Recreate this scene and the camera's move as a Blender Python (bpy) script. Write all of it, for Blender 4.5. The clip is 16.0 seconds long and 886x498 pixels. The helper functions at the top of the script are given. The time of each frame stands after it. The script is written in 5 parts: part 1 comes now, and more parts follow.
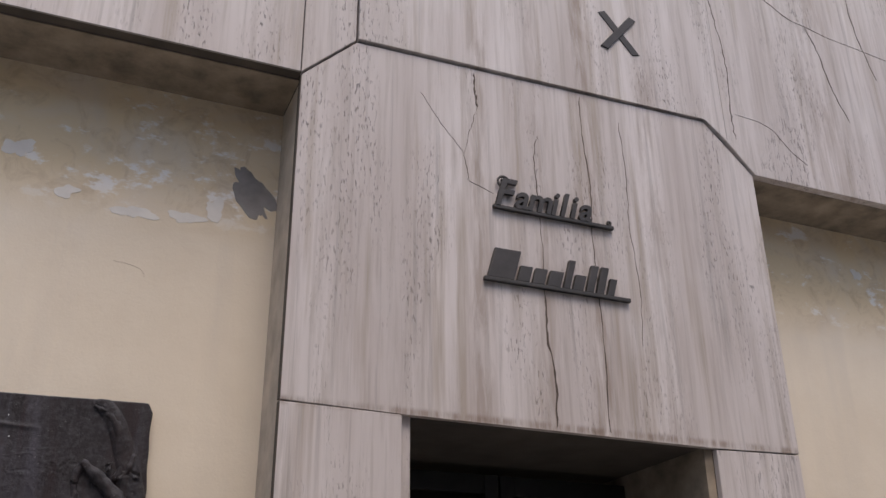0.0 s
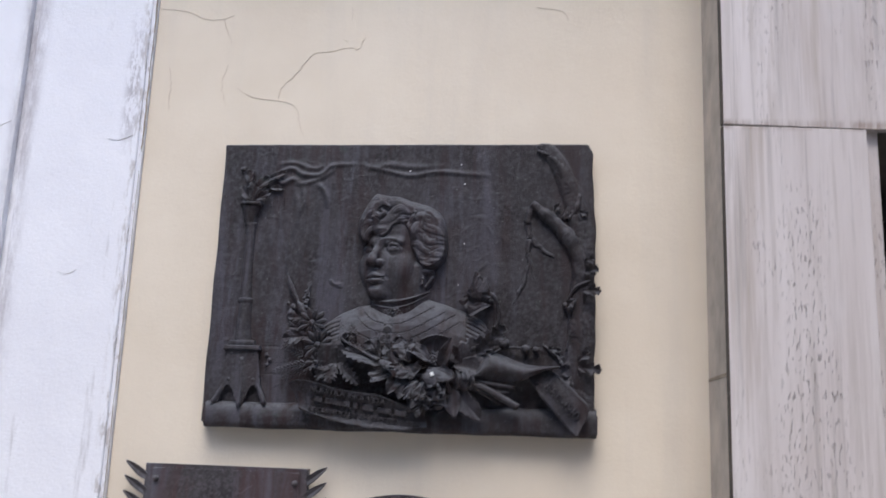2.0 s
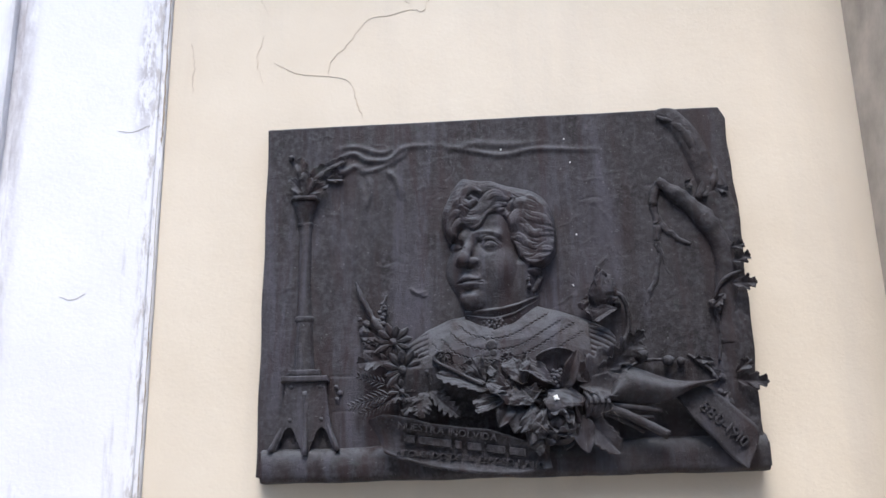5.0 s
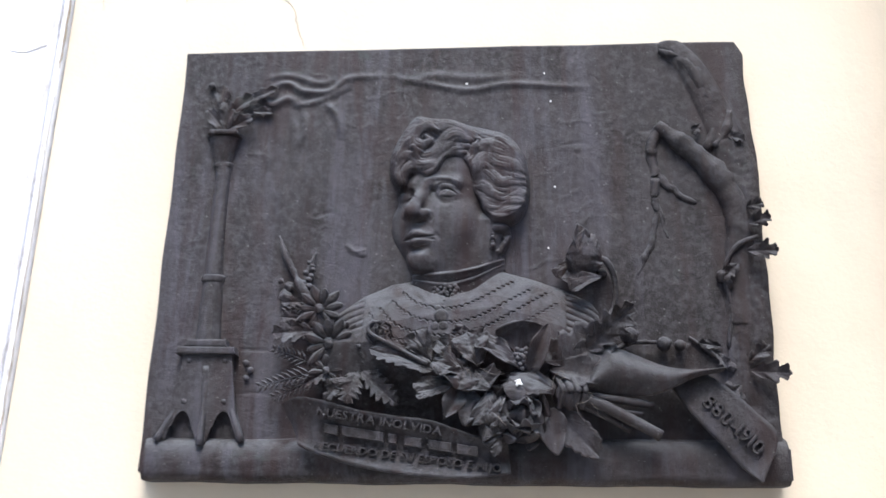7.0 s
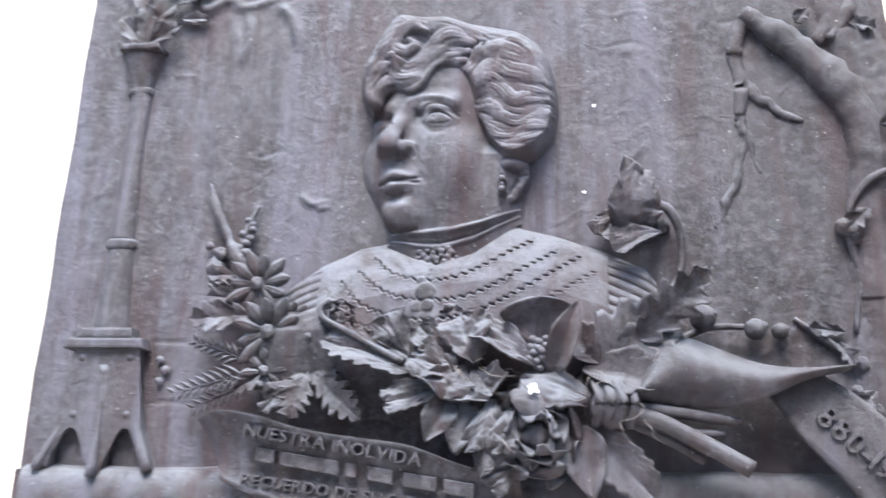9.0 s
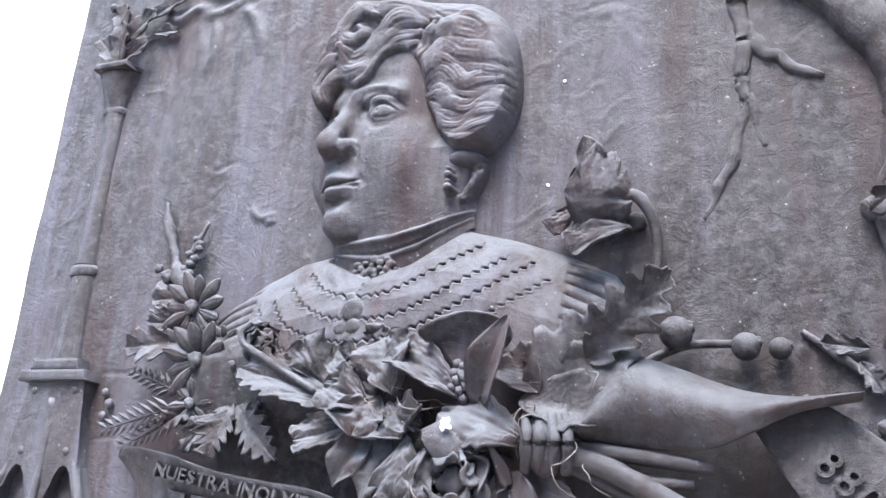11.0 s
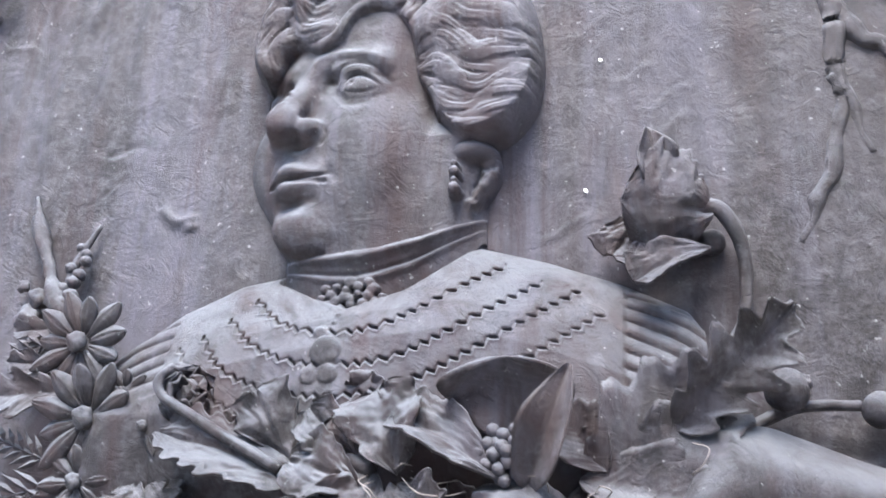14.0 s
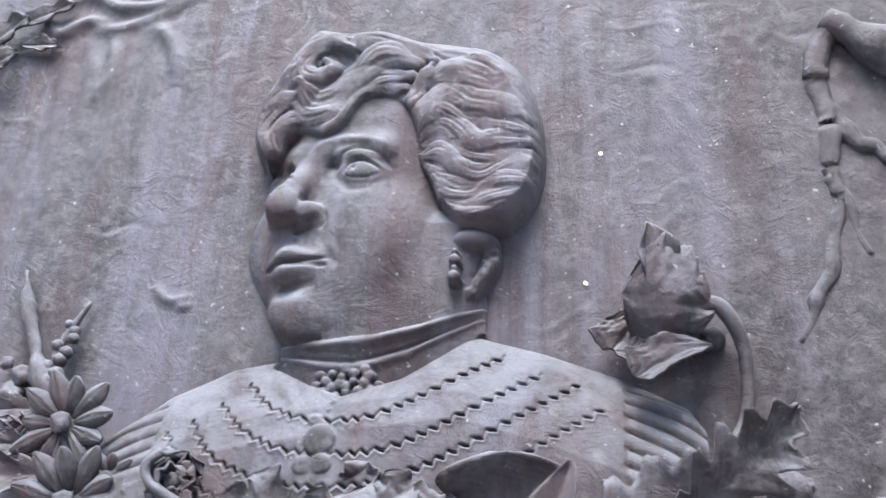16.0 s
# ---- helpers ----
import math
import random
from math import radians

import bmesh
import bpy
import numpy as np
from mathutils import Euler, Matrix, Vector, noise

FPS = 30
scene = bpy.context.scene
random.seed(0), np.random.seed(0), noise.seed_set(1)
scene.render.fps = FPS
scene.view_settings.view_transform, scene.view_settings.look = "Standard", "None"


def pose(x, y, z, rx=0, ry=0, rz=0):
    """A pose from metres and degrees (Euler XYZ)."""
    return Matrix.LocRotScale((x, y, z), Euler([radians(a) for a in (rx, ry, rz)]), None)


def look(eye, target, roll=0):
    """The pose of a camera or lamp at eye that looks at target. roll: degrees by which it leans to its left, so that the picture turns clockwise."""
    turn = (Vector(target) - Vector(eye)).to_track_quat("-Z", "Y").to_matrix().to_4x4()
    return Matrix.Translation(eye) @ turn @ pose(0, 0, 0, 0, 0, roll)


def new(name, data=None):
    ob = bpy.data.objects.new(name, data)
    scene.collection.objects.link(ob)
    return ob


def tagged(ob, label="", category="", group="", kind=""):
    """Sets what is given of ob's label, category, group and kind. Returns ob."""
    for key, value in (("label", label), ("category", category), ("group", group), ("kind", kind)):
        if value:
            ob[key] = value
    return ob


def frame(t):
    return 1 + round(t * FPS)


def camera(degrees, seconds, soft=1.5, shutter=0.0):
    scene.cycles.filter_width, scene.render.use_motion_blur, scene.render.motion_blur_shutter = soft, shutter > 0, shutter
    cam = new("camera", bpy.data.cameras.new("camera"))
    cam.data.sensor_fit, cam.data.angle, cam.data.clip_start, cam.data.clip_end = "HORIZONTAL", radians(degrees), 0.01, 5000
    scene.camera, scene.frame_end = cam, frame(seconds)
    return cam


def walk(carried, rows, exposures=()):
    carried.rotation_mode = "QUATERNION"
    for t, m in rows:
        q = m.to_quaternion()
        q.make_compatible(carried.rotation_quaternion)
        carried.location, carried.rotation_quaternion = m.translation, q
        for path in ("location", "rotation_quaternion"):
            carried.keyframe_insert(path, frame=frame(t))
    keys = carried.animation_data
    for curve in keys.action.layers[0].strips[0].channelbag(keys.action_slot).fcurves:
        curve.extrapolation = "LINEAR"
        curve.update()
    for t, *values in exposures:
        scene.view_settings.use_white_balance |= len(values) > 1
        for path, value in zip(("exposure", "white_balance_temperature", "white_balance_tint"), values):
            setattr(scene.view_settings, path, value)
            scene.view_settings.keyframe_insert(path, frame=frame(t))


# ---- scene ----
cam = camera(50.0, 16.0, shutter=0.4)
PATH = [
    (0, (-0.064, -0.055, 1.549), (0.639, 1.615, 2.397), -0.5),
    (0.5, (-0.058, -0.058, 1.547), (0.644, 1.618, 2.382), -0.9),
    (1, (-0.088, -0.002, 1.497), (0.555, 1.703, 2.321), -1.1),
    (1.3, (-0.082, 0.006, 1.497), (0.248, 1.863, 2.161), 1.0),
    (1.5, (-0.067, 0.031, 1.487), (0.014, 1.952, 2.038), 2.6),
    (2, (-0.054, 0.097, 1.442), (-0.179, 2.048, 1.864), 2.2),
    (2.1, (-0.081, 0.104, 1.438), (-0.216, 2.056, 1.851), 1.7),
    (2.5, (-0.133, 0.189, 1.426), (-0.323, 2.127, 1.883), 1.4),
    (3, (-0.23, 0.286, 1.428), (-0.407, 2.209, 1.947), 0.1),
    (3.5, (-0.229, 0.389, 1.415), (-0.373, 2.303, 1.976), -1.1),
    (4, (-0.204, 0.477, 1.412), (-0.376, 2.389, 1.972), -1.5),
    (4.2, (-0.246, 0.5, 1.398), (-0.408, 2.413, 1.959), -1.6),
    (6.3, (-0.396, 0.804, 1.428), (-0.333, 2.727, 1.975), 0.3),
    (6.5, (-0.375, 0.845, 1.422), (-0.353, 2.761, 1.993), 0.4),
    (7, (-0.265, 0.999, 1.374), (-0.353, 2.895, 2.006), 1.1),
    (7.5, (-0.245, 1.098, 1.422), (-0.316, 3.016, 1.985), 1.3),
    (8, (-0.117, 1.275, 1.425), (-0.368, 3.149, 2.077), 2.4),
    (8.5, (-0.133, 1.369, 1.479), (-0.497, 3.24, 2.083), 2.5),
    (9, (-0.169, 1.446, 1.483), (-0.453, 3.336, 2.072), 1.9),
    (9.2, (-0.16, 1.476, 1.475), (-0.382, 3.366, 2.09), 1.7),
    (11.3, (0.096, 1.69, 1.523), (-0.72, 3.397, 2.172), 4.5),
    (11.5, (0.079, 1.697, 1.516), (-0.714, 3.403, 2.196), 3.9),
    (12, (0.016, 1.729, 1.519), (-0.655, 3.468, 2.243), 2.5),
    (12.5, (-0.028, 1.775, 1.522), (-0.531, 3.563, 2.265), 1.0),
    (13, (-0.059, 1.806, 1.537), (-0.472, 3.62, 2.27), 0.8),
    (13.5, (-0.097, 1.825, 1.556), (-0.493, 3.648, 2.279), 1.9),
    (14, (-0.125, 1.836, 1.577), (-0.538, 3.655, 2.299), 2.4),
    (14.5, (-0.139, 1.832, 1.598), (-0.557, 3.62, 2.393), 2.6),
    (15, (-0.153, 1.828, 1.598), (-0.554, 3.587, 2.46), 3.0),
    (15.5, (-0.175, 1.818, 1.591), (-0.487, 3.587, 2.47), 2.5),
    (16, (-0.145, 1.833, 1.586), (-0.493, 3.599, 2.456), 3.5),
]
EXPOSURES = [(0, 0.12, 6900, 15), (1.0, 0.14, 6850, 15), (1.5, 0.20, 6350, 15), (2.0, 0.66, 6150, 12), (2.5, 0.86, 6200, 11), (3.5, 0.80, 6200, 11), (5.0, 1.04, 6150, 10), (7.0, 1.58, 6250, 8), (8.0, 2.52, 6250, 8), (9.0, 3.05, 6150, 9), (12.0, 3.12, 6150, 9), (16.0, 3.08, 6150, 10)]
walk(cam, [(t, look(eye, target, roll)) for t, eye, target, roll in PATH], EXPOSURES)

# ---- light ----
world = bpy.data.worlds.new("overcast_sky")
scene.world = world
world.use_nodes = True
wn = world.node_tree.nodes
sky = wn.new("ShaderNodeTexSky")
sky.sky_type = "NISHITA"
sky.sun_disc = False
sky.sun_elevation, sky.sun_rotation = radians(60), radians(184)
sky.air_density, sky.dust_density = 1.0, 2.0
world.node_tree.links.new(sky.outputs["Color"], wn["Background"].inputs["Color"])
wn["Background"].inputs["Strength"].default_value = 0.15
sun = new("sun", bpy.data.lights.new("sun", "SUN"))
sun.data.energy, sun.data.angle, sun.data.color = 1.5, radians(32), (1.0, 0.95, 0.88)
sun.matrix_world = look((-0.45, 0.12, 5.5), (-0.3, 2.45, 1.5))


# ---- materials ----
def material(name, rough=0.8, metal=0.0):
    """A node material with its tree, principled node and object coordinates."""
    m = bpy.data.materials.new(name)
    m.use_nodes = True
    t = m.node_tree
    b = t.nodes["Principled BSDF"]
    b.inputs["Roughness"].default_value, b.inputs["Metallic"].default_value = rough, metal
    return m, t, b


def coords(t, scale=(1, 1, 1), kind="Object"):
    c = t.nodes.new("ShaderNodeTexCoord")
    mp = t.nodes.new("ShaderNodeMapping")
    mp.inputs["Scale"].default_value = scale
    t.links.new(c.outputs[kind], mp.inputs["Vector"])
    return mp.outputs["Vector"]


def noise_tex(t, vec, scale, detail=5, rough=0.6, distort=0.0):
    n = t.nodes.new("ShaderNodeTexNoise")
    n.inputs["Scale"].default_value, n.inputs["Detail"].default_value = scale, detail
    n.inputs["Roughness"].default_value, n.inputs["Distortion"].default_value = rough, distort
    t.links.new(vec, n.inputs["Vector"])
    return n.outputs["Fac"]


def ramp(t, fac, lo, hi, c0=(0, 0, 0, 1), c1=(1, 1, 1, 1)):
    r = t.nodes.new("ShaderNodeValToRGB")
    r.color_ramp.elements[0].position, r.color_ramp.elements[1].position = lo, hi
    r.color_ramp.elements[0].color, r.color_ramp.elements[1].color = c0, c1
    t.links.new(fac, r.inputs["Fac"])
    return r.outputs["Color"]


def mix(t, fac, a, b, how="MIX"):
    n = t.nodes.new("ShaderNodeMix")
    n.data_type, n.blend_type = "RGBA", how
    for socket, v in ((n.inputs[0], fac), (n.inputs[6], a), (n.inputs[7], b)):
        if isinstance(v, (int, float)):
            socket.default_value = v
        elif isinstance(v, tuple):
            socket.default_value = (*v, 1)[:4]
        else:
            t.links.new(v, socket)
    return n.outputs[2]


def times(t, a, b):
    n = t.nodes.new("ShaderNodeMath")
    n.operation = "MULTIPLY"
    for socket, v in ((n.inputs[0], a), (n.inputs[1], b)):
        if isinstance(v, (int, float)):
            socket.default_value = v
        else:
            t.links.new(v, socket)
    return n.outputs[0]


def bump(t, b, height, strength, distance, below=None):
    n = t.nodes.new("ShaderNodeBump")
    n.inputs["Strength"].default_value, n.inputs["Distance"].default_value = strength, distance
    t.links.new(height, n.inputs["Height"])
    if below:
        t.links.new(below, n.inputs["Normal"])
    t.links.new(n.outputs["Normal"], b.inputs["Normal"])
    return n.outputs["Normal"]


def band(t, lo, hi):
    """0 below height lo, 1 above height hi, along the object's z."""
    c = t.nodes.new("ShaderNodeTexCoord")
    s = t.nodes.new("ShaderNodeSeparateXYZ")
    t.links.new(c.outputs["Object"], s.inputs[0])
    r = t.nodes.new("ShaderNodeMapRange")
    r.inputs[1].default_value, r.inputs[2].default_value = lo, hi
    t.links.new(s.outputs[2], r.inputs[0])
    return r.outputs[0]


def make_plaster():
    m, t, b = material("cream_plaster", 0.85)
    v = coords(t)
    c = mix(t, ramp(t, noise_tex(t, v, 2.2), 0.35, 0.7), (0.70, 0.61, 0.485), (0.77, 0.685, 0.56))
    streak = ramp(t, noise_tex(t, coords(t, (9, 9, 0.7)), 1.0), 0.5, 0.8)
    c = mix(t, times(t, streak, 0.34), c, (0.55, 0.50, 0.44))
    wet = times(t, ramp(t, noise_tex(t, v, 3.5, 6, 0.65, 0.6), 0.30, 0.55), band(t, 2.72, 2.92))
    c = mix(t, times(t, wet, 0.85), c, (0.75, 0.60, 0.375))
    rusty = times(t, ramp(t, noise_tex(t, v, 11, 7, 0.7, 1.0), 0.5, 0.66), band(t, 2.74, 2.86))
    c = mix(t, times(t, rusty, 0.45), c, (0.46, 0.335, 0.20))
    bloom = times(t, ramp(t, noise_tex(t, coords(t, (1, 1, 1.9)), 7.0, 7, 0.7), 0.57, 0.63), band(t, 2.76, 2.86))
    c = mix(t, times(t, bloom, 0.85), c, (0.84, 0.82, 0.79))
    grime = times(t, ramp(t, noise_tex(t, v, 5.0, 6), 0.4, 0.6), band(t, 3.10, 3.21))
    c = mix(t, times(t, grime, 0.22), c, (0.30, 0.25, 0.18))
    t.links.new(c, b.inputs["Base Color"])
    n1 = bump(t, b, noise_tex(t, v, 160, 4), 0.25, 0.002)
    bump(t, b, noise_tex(t, v, 7, 5), 0.35, 0.006, n1)
    return m


def make_travertine():
    m, t, b = material("travertine", 0.6)
    c0 = t.nodes.new("ShaderNodeTexCoord")
    info = t.nodes.new("ShaderNodeObjectInfo")
    add = t.nodes.new("ShaderNodeVectorMath")
    off = t.nodes.new("ShaderNodeCombineXYZ")
    t.links.new(times(t, info.outputs["Random"], 40.0), off.inputs[0])
    t.links.new(times(t, info.outputs["Random"], 13.0), off.inputs[1])
    t.links.new(c0.outputs["Object"], add.inputs[0])
    t.links.new(off.outputs[0], add.inputs[1])

    def shifted(scale):
        mp = t.nodes.new("ShaderNodeMapping")
        mp.inputs["Scale"].default_value = scale
        t.links.new(add.outputs[0], mp.inputs["Vector"])
        return mp.outputs["Vector"]

    wide = noise_tex(t, shifted((6, 6, 0.5)), 1.0, 6, 0.6, 0.4)
    fine = noise_tex(t, shifted((46, 46, 2.2)), 1.0, 5, 0.65, 0.3)
    c = mix(t, ramp(t, wide, 0.32, 0.68), (0.475, 0.415, 0.385), (0.655, 0.60, 0.575))
    c = mix(t, times(t, ramp(t, fine, 0.48, 0.72), 0.55), c, (0.33, 0.28, 0.24))
    c = mix(t, times(t, ramp(t, noise_tex(t, shifted((16, 16, 0.7)), 1.0, 5), 0.57, 0.70), 0.62), c, (0.33, 0.265, 0.20))
    c = mix(t, times(t, ramp(t, noise_tex(t, shifted((34, 34, 0.9)), 1.0, 6, 0.65), 0.56, 0.68), 0.5), c, (0.27, 0.24, 0.22))
    clus = ramp(t, noise_tex(t, shifted((7, 7, 1.6)), 1.0, 3), 0.47, 0.62)
    pits = times(t, ramp(t, noise_tex(t, shifted((170, 170, 36)), 1.0, 3, 0.5), 0.58, 0.64), clus)
    c = mix(t, times(t, pits, 0.62), c, (0.15, 0.125, 0.11))
    # brown seepage along the old cracks and below the joints
    sep = t.nodes.new("ShaderNodeSeparateXYZ")
    t.links.new(c0.outputs["Object"], sep.inputs[0])

    def near(out, at, half):
        q, a, r = t.nodes.new("ShaderNodeMath"), t.nodes.new("ShaderNodeMath"), t.nodes.new("ShaderNodeMapRange")
        q.operation, q.inputs[1].default_value, a.operation, r.interpolation_type = "SUBTRACT", at, "ABSOLUTE", "SMOOTHERSTEP"
        t.links.new(out, q.inputs[0])
        t.links.new(q.outputs[0], a.inputs[0])
        r.inputs[1].default_value, r.inputs[2].default_value, r.inputs[3].default_value, r.inputs[4].default_value = 0.0, half, 1.0, 0.0
        t.links.new(a.outputs[0], r.inputs[0])
        return r.outputs[0]

    runs = ramp(t, noise_tex(t, shifted((26, 26, 3)), 1.0, 7, 0.7, 0.5), 0.42, 0.6)
    for x, half, much in ((1.02, 0.07, 0.5), (1.235, 0.06, 0.45), (1.412, 0.075, 0.6), (1.66, 0.09, 0.4), (2.5, 0.2, 0.4)):
        c = mix(t, times(t, times(t, near(sep.outputs[0], x, half), runs), much), c, (0.24, 0.17, 0.12))
    for z, half, much in ((2.222, 0.02, 0.7),):
        c = mix(t, times(t, times(t, near(sep.outputs[2], z, half), runs), much), c, (0.22, 0.15, 0.11))
    blot = ramp(t, noise_tex(t, shifted((3, 3, 2)), 1.0, 5), 0.55, 0.8)
    c = mix(t, times(t, blot, 0.25), c, (0.75, 0.73, 0.72))
    t.links.new(c, b.inputs["Base Color"])
    inv = t.nodes.new("ShaderNodeInvert")
    t.links.new(pits, inv.inputs["Color"])
    n1 = bump(t, b, inv.outputs["Color"], 0.7, 0.003)
    bump(t, b, fine, 0.25, 0.002, n1)
    return m


def make_white():
    m, t, b = material("white_paint", 0.75)
    v = coords(t)
    c = mix(t, ramp(t, noise_tex(t, v, 3), 0.35, 0.7), (0.78, 0.78, 0.82), (0.85, 0.85, 0.88))
    dirt = ramp(t, noise_tex(t, coords(t, (14, 14, 1.6)), 1.0, 7, 0.7), 0.62, 0.74)
    c = mix(t, times(t, dirt, 0.6), c, (0.36, 0.34, 0.34))
    sep = t.nodes.new("ShaderNodeSeparateXYZ")
    t.links.new(v, sep.inputs[0])

    def near_x(x, half):
        r = t.nodes.new("ShaderNodeMapRange")
        r.interpolation_type = "SMOOTHERSTEP"
        q = t.nodes.new("ShaderNodeMath")
        q.operation, q.inputs[1].default_value = "SUBTRACT", x
        t.links.new(sep.outputs[0], q.inputs[0])
        a = t.nodes.new("ShaderNodeMath")
        a.operation = "ABSOLUTE"
        t.links.new(q.outputs[0], a.inputs[0])
        r.inputs[1].default_value, r.inputs[2].default_value, r.inputs[3].default_value, r.inputs[4].default_value = 0.0, half, 1.0, 0.0
        t.links.new(a.outputs[0], r.inputs[0])
        return r.outputs[0]

    mould = times(t, near_x(-1.352, 0.055), ramp(t, noise_tex(t, coords(t, (16, 16, 4)), 1.0, 8, 0.75), 0.38, 0.60))
    c = mix(t, times(t, times(t, near_x(-1.507, 0.03), ramp(t, noise_tex(t, coords(t, (40, 40, 6)), 1.0, 8, 0.75), 0.30, 0.56)), 0.8), c, (0.33, 0.30, 0.32))
    flake = times(t, times(t, near_x(-1.062, 0.035), ramp(t, noise_tex(t, coords(t, (70, 70, 22)), 1.0, 7, 0.8), 0.47, 0.53)), times(t, band(t, 2.18, 2.30), ramp(t, band(t, 2.45, 2.62), 0.0, 1.0, (1, 1, 1, 1), (0, 0, 0, 1))))
    c = mix(t, times(t, flake, 0.85), c, (0.42, 0.40, 0.42))
    c = mix(t, times(t, mould, 0.75), c, (0.36, 0.33, 0.35))
    edge = times(t, near_x(-1.035, 0.03), ramp(t, noise_tex(t, coords(t, (60, 60, 14)), 1.0, 7, 0.75), 0.50, 0.58))
    c = mix(t, times(t, edge, 0.7), c, (0.40, 0.36, 0.34))
    t.links.new(c, b.inputs["Base Color"])
    n1 = bump(t, b, noise_tex(t, v, 120, 4), 0.3, 0.003)
    bump(t, b, noise_tex(t, v, 10, 5), 0.4, 0.006, n1)
    return m


def make_bronze(name, dark, light, rough):
    m, t, b = material(name, rough, 0.12)
    v = coords(t)
    c = mix(t, ramp(t, noise_tex(t, v, 6, 7, 0.6, 0.8), 0.38, 0.62), dark, light)
    c = mix(t, times(t, ramp(t, noise_tex(t, v, 80, 5, 0.7), 0.45, 0.60), 0.7), c, (light[0] * 1.7, light[1] * 1.7, light[2] * 1.75))
    run = ramp(t, noise_tex(t, coords(t, (15, 15, 1.3)), 1.0, 7, 0.65, 0.7), 0.5, 0.66)
    c = mix(t, times(t, run, 0.9), c, (light[0] * 1.9, light[1] * 1.95, light[2] * 2.2))
    rust = ramp(t, noise_tex(t, coords(t, (19, 19, 2.4)), 1.0, 7, 0.65, 0.6), 0.48, 0.63)
    c = mix(t, times(t, rust, 0.85), c, (dark[0] * 2.0, dark[1] * 1.35, dark[2] * 1.3))
    verd = ramp(t, noise_tex(t, v, 15, 6, 0.65, 0.3), 0.62, 0.76)
    c = mix(t, times(t, verd, 0.5), c, (light[0] * 1.3, light[1] * 1.9, light[2] * 1.6))
    dust = ramp(t, noise_tex(t, v, 24, 7, 0.75, 1.2), 0.6, 0.72)
    c = mix(t, times(t, dust, 0.6), c, (light[0] * 3.0, light[1] * 3.0, light[2] * 3.1))
    # skylight painted into the patina: up-facing sides of the cast turn paler
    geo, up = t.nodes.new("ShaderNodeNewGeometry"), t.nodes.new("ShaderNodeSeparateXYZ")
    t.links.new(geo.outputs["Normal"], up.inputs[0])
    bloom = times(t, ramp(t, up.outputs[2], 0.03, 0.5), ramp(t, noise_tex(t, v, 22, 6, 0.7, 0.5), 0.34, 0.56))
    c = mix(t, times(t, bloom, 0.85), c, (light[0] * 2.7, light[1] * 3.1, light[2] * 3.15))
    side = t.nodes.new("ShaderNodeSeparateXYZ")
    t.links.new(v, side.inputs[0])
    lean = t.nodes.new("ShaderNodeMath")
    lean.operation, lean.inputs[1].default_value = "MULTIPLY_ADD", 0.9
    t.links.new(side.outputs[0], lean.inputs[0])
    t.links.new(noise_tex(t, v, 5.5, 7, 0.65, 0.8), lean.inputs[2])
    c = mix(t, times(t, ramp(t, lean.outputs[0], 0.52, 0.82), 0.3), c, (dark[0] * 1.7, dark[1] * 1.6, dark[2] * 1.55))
    speck = ramp(t, noise_tex(t, v, 190, 2), 0.70, 0.75)
    c = mix(t, times(t, speck, 0.6), c, (0.22, 0.22, 0.22))
    b.inputs["Specular IOR Level"].default_value = 0.32
    t.links.new(c, b.inputs["Base Color"])
    t.links.new(ramp(t, noise_tex(t, v, 30, 5), 0.3, 0.7, (rough - 0.1,) * 3 + (1,), (rough + 0.12,) * 3 + (1,)), b.inputs["Roughness"])
    n1 = bump(t, b, noise_tex(t, v, 300, 4, 0.65), 0.3, 0.0015)
    n2 = bump(t, b, noise_tex(t, v, 46, 8, 0.78, 1.6), 0.9, 0.0034, n1)
    n3 = bump(t, b, noise_tex(t, coords(t, (22, 22, 120)), 1.0, 5, 0.7, 1.8), 0.12, 0.002, n2)
    bump(t, b, noise_tex(t, coords(t, (130, 130, 18)), 1.0, 4, 0.7, 1.0), 0.12, 0.0016, n3)
    return m


def make_plain(name, colour, rough=0.8, metal=0.0, vary=0.25):
    m, t, b = material(name, rough, metal)
    v = coords(t)
    d = tuple(x * (1 - vary) for x in colour)
    e = tuple(min(1, x * (1 + vary)) for x in colour)
    t.links.new(mix(t, ramp(t, noise_tex(t, v, 9, 6), 0.3, 0.7), d, e), b.inputs["Base Color"])
    bump(t, b, noise_tex(t, v, 90, 4), 0.3, 0.002)
    return m


PLASTER, TRAVERTINE, WHITE = make_plaster(), make_travertine(), make_white()
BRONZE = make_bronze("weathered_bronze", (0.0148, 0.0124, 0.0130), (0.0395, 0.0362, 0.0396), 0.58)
LETTER = make_plain("dark_letter_metal", (0.06, 0.055, 0.052), 0.5, 0.4)
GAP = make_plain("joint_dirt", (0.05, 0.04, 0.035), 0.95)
CRACK = make_plain("crack_dirt", (0.10, 0.075, 0.06), 0.95)
HAIR = make_plain("hairline_crack", (0.55, 0.46, 0.36), 0.95, 0, 0.1)
MORTAR = make_plain("bare_mortar", (0.27, 0.25, 0.24), 0.95)
IRON = make_plain("black_iron", (0.03, 0.028, 0.027), 0.5, 0.6)
STONE = make_plain("grey_paving", (0.42, 0.395, 0.355), 0.9)
RETURN = make_plain("brown_return", (0.44, 0.385, 0.32), 0.9, 0, 0.25)
DOORSTONE = make_plain("grimy_shaded_stone", (0.075, 0.062, 0.05), 0.9)
BROWN_STONE = make_plain("dark_brown_stone", (0.27, 0.22, 0.165), 0.9, 0, 0.45)
FACING = make_plain("unseen_wall_grey", (0.44, 0.415, 0.385), 0.9)


